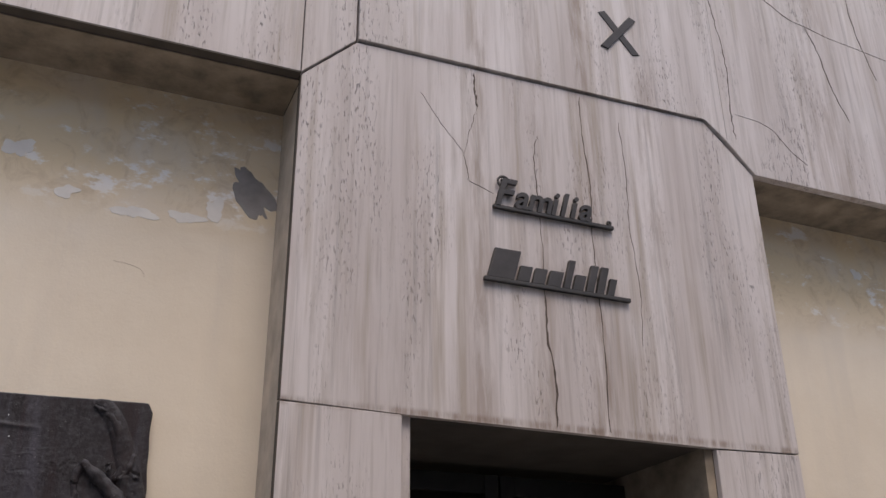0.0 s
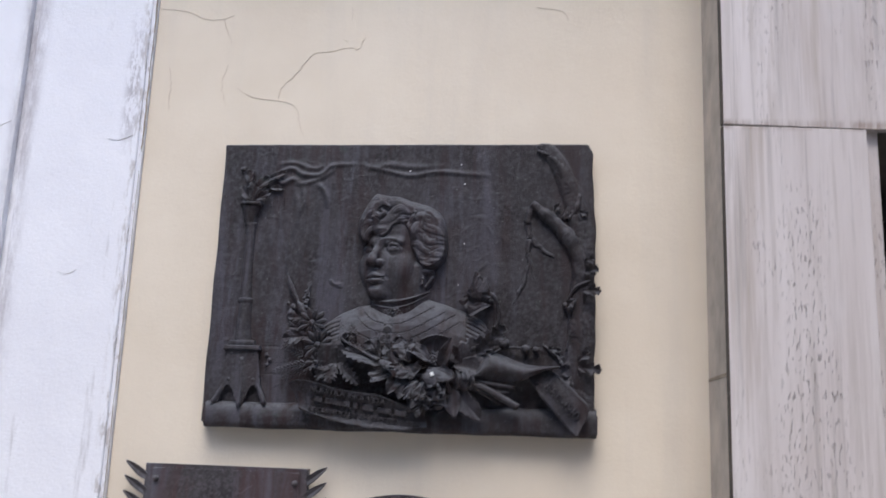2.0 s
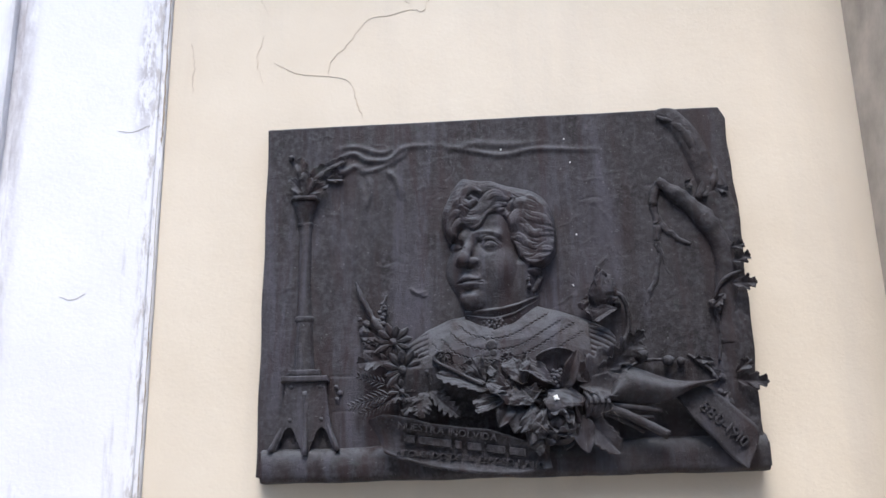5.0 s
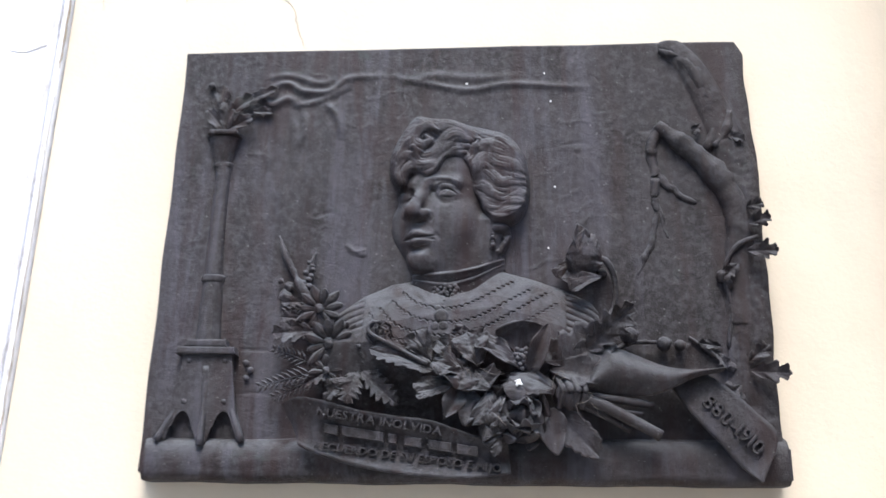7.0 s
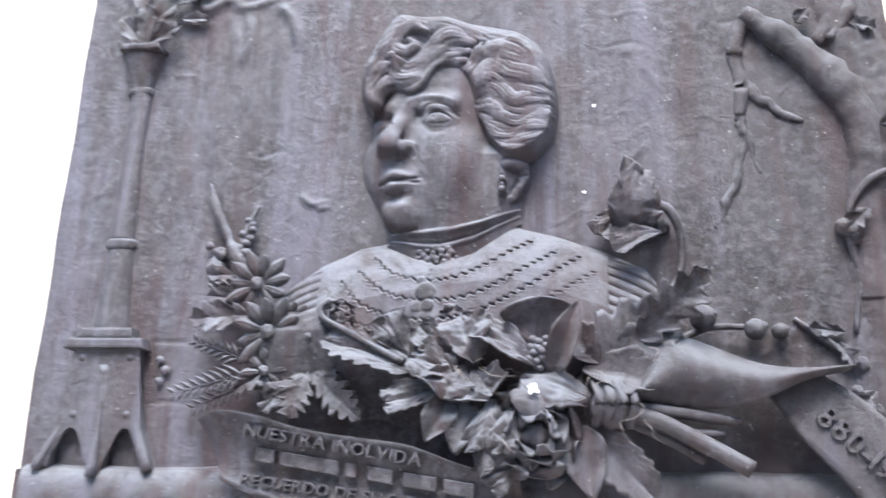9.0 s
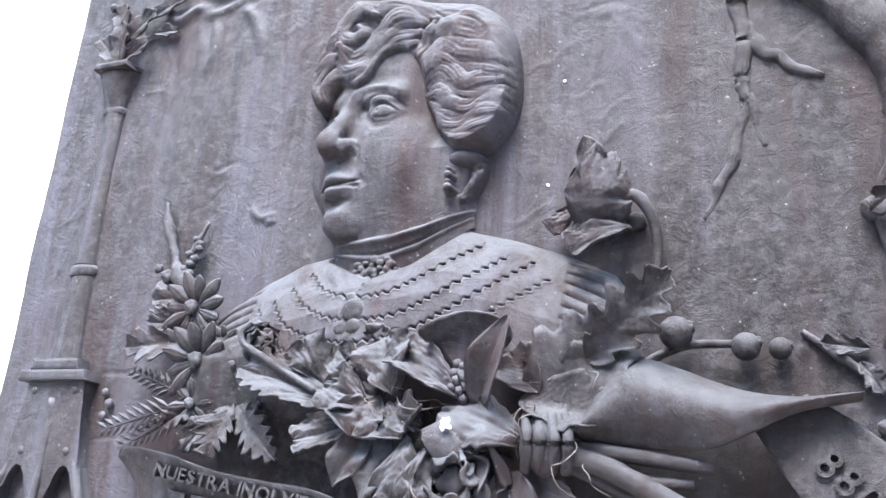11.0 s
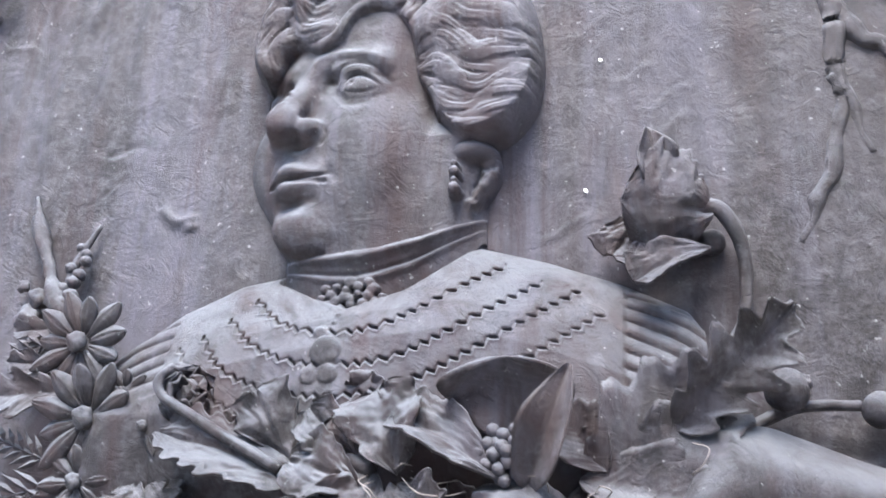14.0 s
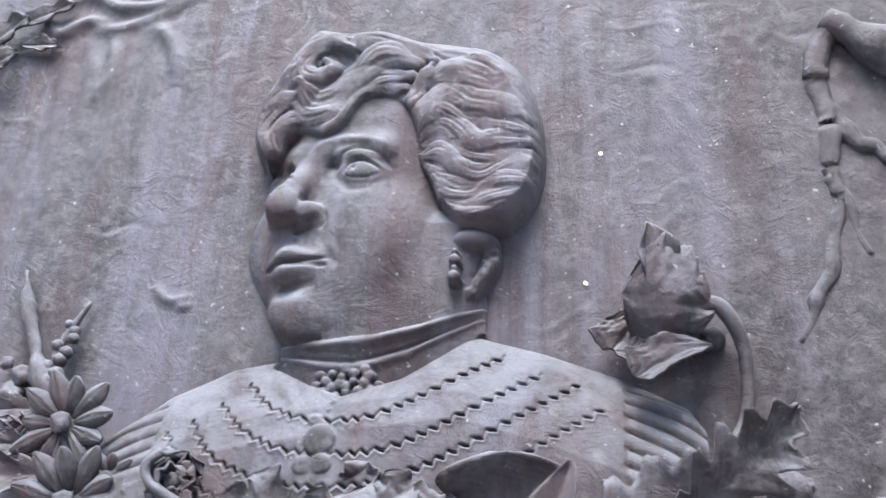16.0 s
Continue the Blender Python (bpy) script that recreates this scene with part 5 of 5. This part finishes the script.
for i, (b, t, w) in enumerate((((0.150, 1.895, 0.022), (0.184, 1.906, 0.030), 0.032), ((0.145, 1.85, 0.022), (0.190, 1.848, 0.034), 0.036), ((0.15, 1.925, 0.02), (0.176, 1.93, 0.024), 0.026), ((0.135, 1.66, 0.022), (0.192, 1.655, 0.034), 0.040), ((0.135, 1.675, 0.02), (0.165, 1.70, 0.024), 0.030), ((0.12, 1.64, 0.014), (0.10, 1.615, 0.02), 0.026), ((0.13, 1.83, 0.02), (0.105, 1.805, 0.022), 0.026), ((0.09, 2.075, 0.01), (0.075, 2.055, 0.014), 0.02), ((0.13, 2.055, 0.01), (0.16, 2.045, 0.014), 0.022), ((0.098, 1.70, 0.008), (0.062, 1.705, 0.010), 0.02), ((0.09, 1.69, 0.008), (0.105, 1.665, 0.012), 0.02))):
    leaf(b, t, w, "ivy_leaf", tree, lobes=3, deep=0.5, cup=0.35, ripple=0.1, seed=50 + i)
stem([(0.165, 1.875, 0.02, 0.004), (0.135, 1.862, 0.02, 0.004), (0.115, 1.835, 0.012, 0.004), (0.112, 1.80, 0.008, 0.004), (0.118, 1.76, 0.006, 0.003), (0.11, 1.70, 0.005, 0.003)], "ivy_stem", tree)
stem([(0.05, 1.715, 0.004, 0.003), (0.075, 1.695, 0.006, 0.004), (0.10, 1.675, 0.006, 0.003), (0.115, 1.66, 0.006, 0.003)], "ivy_stem", tree)
for x, z, r in ((0.108, 1.812, 0.010), (0.116, 1.80, 0.008), (0.112, 1.668, 0.007), (0.122, 1.62, 0.008), (0.105, 1.64, 0.006)):
    blob(x, z, 0.008, r, "ivy_berry", tree, squash=0.7, rough=0.3)

# poppy head on a bent stem
poppy = blob(-0.100, 1.826, 0.010, 0.014, "poppy", squash=0.7, rough=0.3, seed=4)
leaf((-0.080, 1.830, 0.024), (-0.138, 1.838, 0.034), 0.090, "petal", poppy, lobes=9, deep=0.10, cup=-0.30, ripple=0.035, bend=0.10, blunt=1.9, seed=70, sweep=-0.25, roll=-22, rays=15)
leaf((-0.116, 1.842, 0.018), (-0.120, 1.890, 0.034), 0.028, "petal", poppy, cup=0.6, ripple=0.10, bend=0.1, blunt=1.0, roll=20, seed=71)
leaf((-0.082, 1.808, 0.018), (-0.130, 1.783, 0.026), 0.032, "petal", poppy, lobes=4, deep=0.08, cup=0.45, ripple=0.06, bend=0.10, blunt=1.3, seed=72, roll=25, rays=7)
leaf((-0.120, 1.842, 0.010), (-0.145, 1.806, 0.016), 0.036, "petal", poppy, lobes=3, deep=0.06, cup=0.2, ripple=0.05, blunt=1.4, seed=73, rays=7)
blob(-0.080, 1.816, 0.004, 0.009, "bud", poppy, rough=0.1)
stem([(-0.092, 1.830, 0.020, 0.006), (-0.078, 1.834, 0.022, 0.0055), (-0.066, 1.818, 0.018, 0.005), (-0.061, 1.795, 0.012, 0.0045), (-0.064, 1.762, 0.010, 0.004), (-0.075, 1.74, 0.014, 0.004)], "stem", poppy, knots=0.1)

# left spray: spikes, ferns, daisies
stem([(-0.540, 1.765, 0.020, 0.007), (-0.556, 1.790, 0.016, 0.0065), (-0.573, 1.820, 0.010, 0.0045), (-0.588, 1.85, 0.006, 0.004), (-0.598, 1.878, 0.003, 0.002)], "thorn_spike", knots=0.7)
wheat = stem([(-0.540, 1.77, 0.018, 0.003), (-0.549, 1.80, 0.012, 0.003), (-0.545, 1.825, 0.008, 0.003), (-0.536, 1.85, 0.004, 0.0015)], "berry_spike")
for i in range(9):
    blob(-0.548 + 0.006 * math.sin(i * 2.2) + 0.0009 * i, 1.782 + 0.006 * i, 0.018 - 0.0012 * i, 0.0062 - 0.0003 * i, "berry", wheat)
for i, (x, z, r) in enumerate(((-0.575, 1.79, 0.008), (-0.582, 1.775, 0.010), (-0.57, 1.765, 0.009), (-0.59, 1.80, 0.005))):
    blob(x, z, 0.008, r, "small_bud", squash=0.8, rough=0.4, seed=i)
fern((-0.52, 1.652, 0.022), (-0.613, 1.624, 0.028), 0.026, 9)
fern((-0.515, 1.645, 0.020), (-0.590, 1.608, 0.022), 0.026, 8)
fern((-0.53, 1.665, 0.018), (-0.598, 1.690, 0.016), 0.020, 7)
fern((-0.535, 1.755, 0.014), (-0.585, 1.745, 0.018), 0.018, 5)
for i, (b, t, w, lo) in enumerate((
    ((-0.530, 1.716, 0.020), (-0.592, 1.708, 0.034), 0.036, 4), ((-0.54, 1.735, 0.014), (-0.582, 1.738, 0.020), 0.022, 3),
    ((-0.545, 1.765, 0.012), (-0.585, 1.762, 0.016), 0.020, 3), ((-0.46, 1.655, 0.024), (-0.472, 1.602, 0.036), 0.040, 5),
    ((-0.452, 1.652, 0.026), (-0.394, 1.600, 0.040), 0.034, 6), ((-0.47, 1.65, 0.022), (-0.505, 1.607, 0.030), 0.026, 4),
    ((-0.45, 1.66, 0.02), (-0.418, 1.626, 0.03), 0.026, 4), ((-0.49, 1.66, 0.02), (-0.54, 1.632, 0.022), 0.024, 4),
)):
    leaf(b, t, w * 1.25, lobes=lo, deep=0.55, cup=0.25, ripple=0.05, bend=0.06, seed=90 + i)
daisy(-0.521, 1.749, 0.026, 0.040, 11, 0.35, 0.2)
daisy(-0.503, 1.694, 0.030, 0.042, 11, 0.55, 0.5, -0.004)
daisy(-0.505, 1.652, 0.026, 0.030, 8, 0.3, 0.1)
daisy(-0.456, 1.688, 0.034, 0.020, 8, 0.3, 0.4)
daisy(-0.478, 1.712, 0.030, 0.019, 9, 0.4, 0.0)
rose(-0.424, 1.708, 0.042, 0.019, 5, "rosebud")
stem([(-0.434, 1.726, 0.046, 0.003), (-0.442, 1.716, 0.050, 0.0032), (-0.436, 1.704, 0.052, 0.0032), (-0.414, 1.692, 0.054, 0.0035), (-0.389, 1.678, 0.055, 0.0038), (-0.350, 1.658, 0.052, 0.004)], "stem", knots=0.1)
leaf((-0.340, 1.652, 0.050), (-0.436, 1.682, 0.050), 0.052, lobes=6, deep=0.26, cup=0.2, ripple=0.04, bend=0.05, seed=3, roll=28, sweep=0.5, rays=9)
leaf((-0.345, 1.660, 0.046), (-0.369, 1.705, 0.058), 0.044, lobes=3, deep=0.14, cup=-0.3, bend=0.08, ripple=0.06, blunt=1.2, seed=4, rays=5)
leaf((-0.302, 1.636, 0.046), (-0.364, 1.616, 0.060), 0.040, lobes=2, deep=0.12, cup=0.25, ripple=0.08, blunt=1.3, seed=6, roll=24, rays=7)
leaf((-0.300, 1.622, 0.048), (-0.322, 1.578, 0.060), 0.034, cup=0.35, ripple=0.1, bend=0.08, seed=7)
leaf((-0.284, 1.622, 0.050), (-0.292, 1.566, 0.064), 0.036, cup=-0.3, ripple=0.12, bend=0.08, seed=17)

# the heart of the bouquet
bloom = blob(-0.298, 1.662, 0.046, 0.010, "open_flower", rough=0.4)
for i, (b, t, w, r) in enumerate((
    ((-0.300, 1.660, 0.050), (-0.334, 1.696, 0.054), 0.036, 0), ((-0.274, 1.656, 0.060), (-0.291, 1.708, 0.048), 0.058, 0),
    ((-0.296, 1.646, 0.060), (-0.341, 1.662, 0.060), 0.048, 20), ((-0.290, 1.656, 0.052), (-0.304, 1.620, 0.070), 0.052, 0),
    ((-0.276, 1.650, 0.052), (-0.256, 1.624, 0.070), 0.050, 0), ((-0.305, 1.668, 0.046), (-0.315, 1.690, 0.058), 0.026, 0),
)):
    leaf(b, t, w, "petal", bloom, lobes=3, deep=0.10, cup=0.22, ripple=0.09, bend=0.10, blunt=1.5, sweep=0.2, seed=110 + i, roll=r, rays=9)
leaf((-0.212, 1.652, 0.060), (-0.272, 1.690, 0.054), 0.044, "petal", lobes=2, deep=0.1, cup=0.3, bend=0.10, ripple=0.10, blunt=1.5, seed=119, roll=34, rays=9)
leaf((-0.208, 1.668, 0.040), (-0.209, 1.724, 0.066), 0.084, "calyx_leaf", cup=0.25, bend=-0.10, ripple=0.06, blunt=2.1, seed=120)
leaf((-0.196, 1.648, 0.056), (-0.170, 1.718, 0.070), 0.030, "calyx_leaf", cup=0.7, bend=0.12, ripple=0.06, seed=121)
leaf((-0.160, 1.622, 0.058), (-0.228, 1.642, 0.060), 0.058, "petal", cup=-0.2, ripple=0.06, bend=0.12, blunt=1.4, seed=122, roll=36, rays=7)
seeds = blob(-0.207, 1.670, 0.052, 0.012, "seed_cluster", rough=0.3)
for i in range(18):
    a, r = i * 2.4, 0.0042 * math.sqrt(i)
    blob(-0.207 + r * math.cos(a), 1.668 + r * math.sin(a), 0.064 - r * 0.35, 0.0042, "seed", seeds)
leaf((-0.180, 1.612, 0.056), (-0.236, 1.620, 0.076), 0.036, cup=-0.4, ripple=0.06, bend=0.14, blunt=1.3, seed=123, roll=20)
rose(-0.213, 1.586, 0.056, 0.043, 2)
for i, (b, t, w) in enumerate((((-0.258, 1.622, 0.056), (-0.262, 1.572, 0.068), 0.050), ((-0.240, 1.616, 0.058), (-0.244, 1.568, 0.070), 0.034), ((-0.272, 1.592, 0.052), (-0.252, 1.556, 0.064), 0.040), ((-0.230, 1.560, 0.052), (-0.256, 1.536, 0.058), 0.030))):
    leaf(b, t, w, "petal", lobes=2, deep=0.10, cup=-0.25, ripple=0.10, bend=0.10, blunt=1.4, seed=150 + i, rays=7)
WHITE_SPOT = make_plain("bird_lime", (0.8, 0.8, 0.78), 0.8, 0, 0.1)
part("white_spot", blob_mesh(-0.215, 1.628, 0.078, 0.0044, 0.35, 1.2, 3), WHITE_SPOT, plaque, "small white bird dropping on the leaves")
for x, z in ((-0.155, 2.122), (-0.151, 1.966), (-0.297, 2.155), (-0.165, 2.175), (-0.492, 2.09), (-0.163, 1.86)):
    part("white_spot", blob_mesh(x, z, 0.0005, 0.0014, 0.3, 0.9, int(1000 * x)), WHITE_SPOT, plaque)

# crowded leaves behind the roses
rng = random.Random(17)
for i in range(18):
    s = i / 17
    x = -0.330 + 0.17 * s + rng.uniform(-0.012, 0.012)
    z = 1.668 - 0.045 * math.sin(math.pi * s) ** 2 + rng.uniform(-0.022, 0.026)
    a = rng.uniform(0, 6.283)
    l = rng.uniform(0.034, 0.056)
    h = rng.uniform(0.022, 0.034)
    leaf((x, z, h), (x + l * math.cos(a), z + 0.8 * l * math.sin(a), h + rng.uniform(0.0, 0.018)), l * rng.uniform(0.6, 0.9), lobes=rng.choice((3, 4, 5)), deep=rng.uniform(0.15, 0.45), cup=rng.uniform(0.1, 0.45), ripple=rng.uniform(0.06, 0.16), bend=rng.uniform(-0.05, 0.12), seed=200 + i)

# acanthus leaves and seed pods
leaf((-0.165, 1.638, 0.036), (-0.078, 1.714, 0.040), 0.098, "acanthus_leaf", lobes=4, deep=0.30, cup=0.18, ripple=0.05, bend=0.05, seed=130, veins=5, sweep=0.5, blunt=0.9)
leaf((-0.112, 1.684, 0.042), (-0.042, 1.752, 0.066), 0.062, "acanthus_leaf", lobes=5, deep=0.55, cup=0.35, ripple=0.07, bend=0.04, seed=134, veins=5, sweep=0.6, roll=16)
leaf((-0.160, 1.650, 0.034), (-0.076, 1.688, 0.040), 0.060, "acanthus_leaf", lobes=3, deep=0.35, cup=0.3, ripple=0.08, seed=131)
leaf((-0.168, 1.655, 0.040), (-0.092, 1.640, 0.052), 0.058, "acanthus_leaf", lobes=3, deep=0.22, cup=0.45, ripple=0.06, seed=132, roll=-24)
leaf((-0.150, 1.660, 0.042), (-0.178, 1.694, 0.040), 0.044, "acanthus_leaf", lobes=3, deep=0.2, cup=0.35, ripple=0.06, seed=133)
for x, z, h, r in ((-0.044, 1.712, 0.022, 0.0135), (0.009, 1.701, 0.016, 0.0112), (0.034, 1.700, 0.012, 0.0088)):
    pod = blob(x, z, h, r, "seed_pod", rough=0.08)
    blob(x + r * 0.8, z + r * 0.35, h, r * 0.35, "crown", pod, rough=0.5)
stem([(-0.085, 1.672, 0.024, 0.004), (-0.062, 1.692, 0.020, 0.004), (-0.035, 1.703, 0.016, 0.0035), (-0.002, 1.704, 0.014, 0.0035)], "stem", knots=0.15)

# knot, stems and the two ribbons
knot = blob(-0.140, 1.618, 0.050, 0.022, "knot", squash=0.7, rough=0.3, seed=8)
for i in range(4):
    stem([(-0.158 + 0.011 * i, 1.640, 0.052, 0.004), (-0.150 + 0.011 * i, 1.618, 0.068, 0.005), (-0.156 + 0.011 * i, 1.596, 0.052, 0.004)], "wrap", knot)
for pts in (
    [(-0.135, 1.614, 0.050, 0.009), (-0.09, 1.600, 0.050, 0.009), (-0.05, 1.580, 0.048, 0.009), (-0.008, 1.558, 0.046, 0.0085)],
    [(-0.13, 1.618, 0.045, 0.006), (-0.08, 1.612, 0.042, 0.006), (-0.015, 1.604, 0.036, 0.005)],
    [(-0.13, 1.610, 0.042, 0.006), (-0.08, 1.594, 0.038, 0.006), (-0.03, 1.592, 0.032, 0.004)],
    [(-0.13, 1.604, 0.045, 0.005), (-0.09, 1.588, 0.040, 0.005), (-0.05, 1.566, 0.036, 0.004)],
):
    stem(pts, "cut_stem", knots=0.15)
leaf((-0.165, 1.598, 0.042), (-0.098, 1.528, 0.044), 0.052, lobes=6, deep=0.15, cup=0.25, ripple=0.05, seed=140)
leaf((-0.172, 1.596, 0.046), (-0.158, 1.528, 0.050), 0.044, "petal", cup=0.3, ripple=0.08, seed=141)
leaf((-0.18, 1.59, 0.04), (-0.20, 1.535, 0.046), 0.036, cup=0.3, ripple=0.08, seed=142)
bow = part("ribbon_fold", ribbon_mesh(
    [(-0.116, 1.630, 0.046), (-0.100, 1.660, 0.046), (-0.082, 1.684, 0.044), (-0.062, 1.686, 0.042), (-0.040, 1.680, 0.036), (0.005, 1.665, 0.026), (0.045, 1.660, 0.024), (0.092, 1.660, 0.036)],
    [(-0.114, 1.624, 0.044), (-0.090, 1.619, 0.040), (-0.062, 1.617, 0.040), (-0.036, 1.616, 0.044), (-0.010, 1.618, 0.052), (0.018, 1.630, 0.056), (0.050, 1.645, 0.050), (0.090, 1.655, 0.040)], 48, 16, 0.020, 0.001), BRONZE, plaque, "folded bronze ribbon")
tail = part("ribbon_tail", ribbon_mesh(
    [(0.052, 1.662, 0.024), (0.095, 1.632, 0.036), (0.135, 1.595, 0.034), (0.162, 1.560, 0.034), (0.136, 1.497, 0.042)],
    [(0.012, 1.638, 0.026), (0.045, 1.586, 0.038), (0.078, 1.550, 0.036), (0.106, 1.518, 0.034), (0.134, 1.494, 0.042)], 40, 12, 0.003, 0.0015, 2), BRONZE, plaque, "hanging ribbon end with raised numerals")


def cast_text(body, size, a, b, h, parent, depth=0.0035, name="numeral"):
    """Raised characters set one by one along a line from a to b on the plaque."""
    pen, made = 0.0, []
    for ch in body:
        if ch == " ":
            pen += size * 0.3
            continue
        me, lo, hi = text_mesh(ch, size, depth, 0, size * 0.012)
        made.append((me, pen - lo[0]))
        pen += hi[0] - lo[0] + size * 0.10
    ang = math.degrees(math.atan2(b[1] - a[1], b[0] - a[0]))
    run = math.dist(a, b)
    for me, x in made:
        s = x * run / pen
        p = L(a[0] + (b[0] - a[0]) * s / run, a[1] + (b[1] - a[1]) * s / run, h)
        part(name, me, BRONZE, parent, m=Matrix.Translation(p) @ Matrix.Rotation(radians(-ang), 4, "Y") @ pose(0, 0, 0, 90) @ Matrix.Diagonal((run / pen, 1, 1, 1)))


cast_text("880-1910", 0.031, (0.053, 1.607), (0.131, 1.530), 0.040, tail)
banner = part("ribbon_banner", ribbon_mesh(
    [(-0.568, 1.598, 0.042), (-0.540, 1.606, 0.060), (-0.500, 1.601, 0.061), (-0.448, 1.588, 0.060), (-0.390, 1.580, 0.059), (-0.340, 1.574, 0.058), (-0.285, 1.556, 0.054), (-0.230, 1.545, 0.046)],
    [(-0.542, 1.548, 0.032), (-0.536, 1.536, 0.042), (-0.500, 1.522, 0.044), (-0.450, 1.508, 0.044), (-0.400, 1.500, 0.044), (-0.345, 1.494, 0.044), (-0.285, 1.494, 0.043), (-0.225, 1.502, 0.038)], 46, 14, -0.011, 0.001), BRONZE, plaque, "curling bronze ribbon banner with raised lettering")
cast_text("NUESTRA INOLVIDA", 0.018, (-0.512, 1.581), (-0.325, 1.553), 0.0535, banner, 0.004, "letter")
cast_text("RECUERDO DE SU ESPOSO E HIJO", 0.016, (-0.515, 1.533), (-0.238, 1.503), 0.0405, banner, 0.004, "letter")
for i, (x, w) in enumerate(((-0.50, 0.020), (-0.474, 0.062), (-0.405, 0.012), (-0.382, 0.026), (-0.346, 0.034), (-0.304, 0.030))):
    z = 1.556 - 0.14 * (x + 0.50)
    part("name_bar", slab_of([(x - OX, z - OZ), (x - OX, z - OZ + 0.014), (x - OX + w, z - OZ + 0.014 - 0.14 * w), (x - OX + w, z - OZ - 0.14 * w)], -TH - 0.0480, -TH - 0.036, 0.001), BRONZE, banner)



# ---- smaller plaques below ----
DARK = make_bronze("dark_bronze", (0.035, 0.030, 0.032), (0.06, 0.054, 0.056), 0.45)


def wall_plaque(x0, x1, top, height, arch, palms, label):
    """A small plaque with a moulded edge on the wall."""
    w = (x1 - x0) / 2
    ob = thing("memorial_plaque", ((x0 + x1) / 2, WALL_Y, top - height), label=label, category="plaque", group="memorial plaques on the wall")
    outline = [(-w, 0), (-w, height)] + [(-w + 2 * w * k / 10, height + arch * math.sin(math.pi * k / 10)) for k in range(1, 10)] + [(w, height), (w, 0)]
    part("panel", slab_of(outline, -0.022, 0.0, 0.004), DARK, ob)
    inner = [(x * 0.9, 0.02 + z * 0.9) for x, z in outline]
    part("moulding", slab_of(inner, -0.027, -0.0225, 0.003), DARK, ob)
    if palms:
        for sx in (-1, 1):
            for k in range(6):
                z = height - 0.04 - 0.036 * k
                me = leaf_mesh((0, 0, 0), (0.062, 0.045, 0.012), 0.020, cup=0.3, seed=k)
                for v in me.vertices:
                    p = v.co - L(0, 0, 0)
                    v.co = (sx * (w - 0.015 + p.x), p.y - 0.018, z + p.z)
                part("palm_leaf", me, DARK, ob)
    for sx in (-1, 1):
        for sz in (0.12, 0.88):
            bm = bmesh.new()
            bmesh.ops.create_icosphere(bm, subdivisions=2, radius=0.008)
            part("bolt", bm, DARK, ob, m=pose(sx * w * 0.85, -0.028, height * sz))
    return ob


wall_plaque(-0.922, -0.515, 1.394, 0.30, 0.0, True, "dark bronze memorial plaque flanked by palm leaves")
wall_plaque(-0.386, -0.172, 1.326, 0.22, 0.016, False, "small dark bronze memorial plaque with arched top")
wall_plaque(-0.070, -0.006, 1.331, 0.16, 0.0, False, "narrow dark bronze memorial plaque on the wall")

# dry plant fibres caught in the bouquet
rng = random.Random(41)
FIBRE = make_plain("dry_fibre", (0.16, 0.14, 0.13), 0.9)
for i in range(22):
    x, z, h = rng.uniform(-0.30, -0.10), rng.uniform(1.585, 1.665), rng.uniform(0.060, 0.078)
    a, l = rng.uniform(0, 6.28), rng.uniform(0.015, 0.04)
    pts = [(x + l * s * math.cos(a + 1.2 * s) + rng.uniform(-0.003, 0.003), z + l * s * math.sin(a + 1.2 * s) - 0.012 * s * s, h - 0.016 * (2 * s - 1) ** 2, 0.0005 - 0.0002 * s) for s in (0, 0.25, 0.5, 0.75, 1)]
    part("dry_fibre", tube([(*L(px, pz, ph), r) for px, pz, ph, r in pts], 4, 4, 0.0), FIBRE, plaque, "thin dry plant fibre" if i == 0 else "")
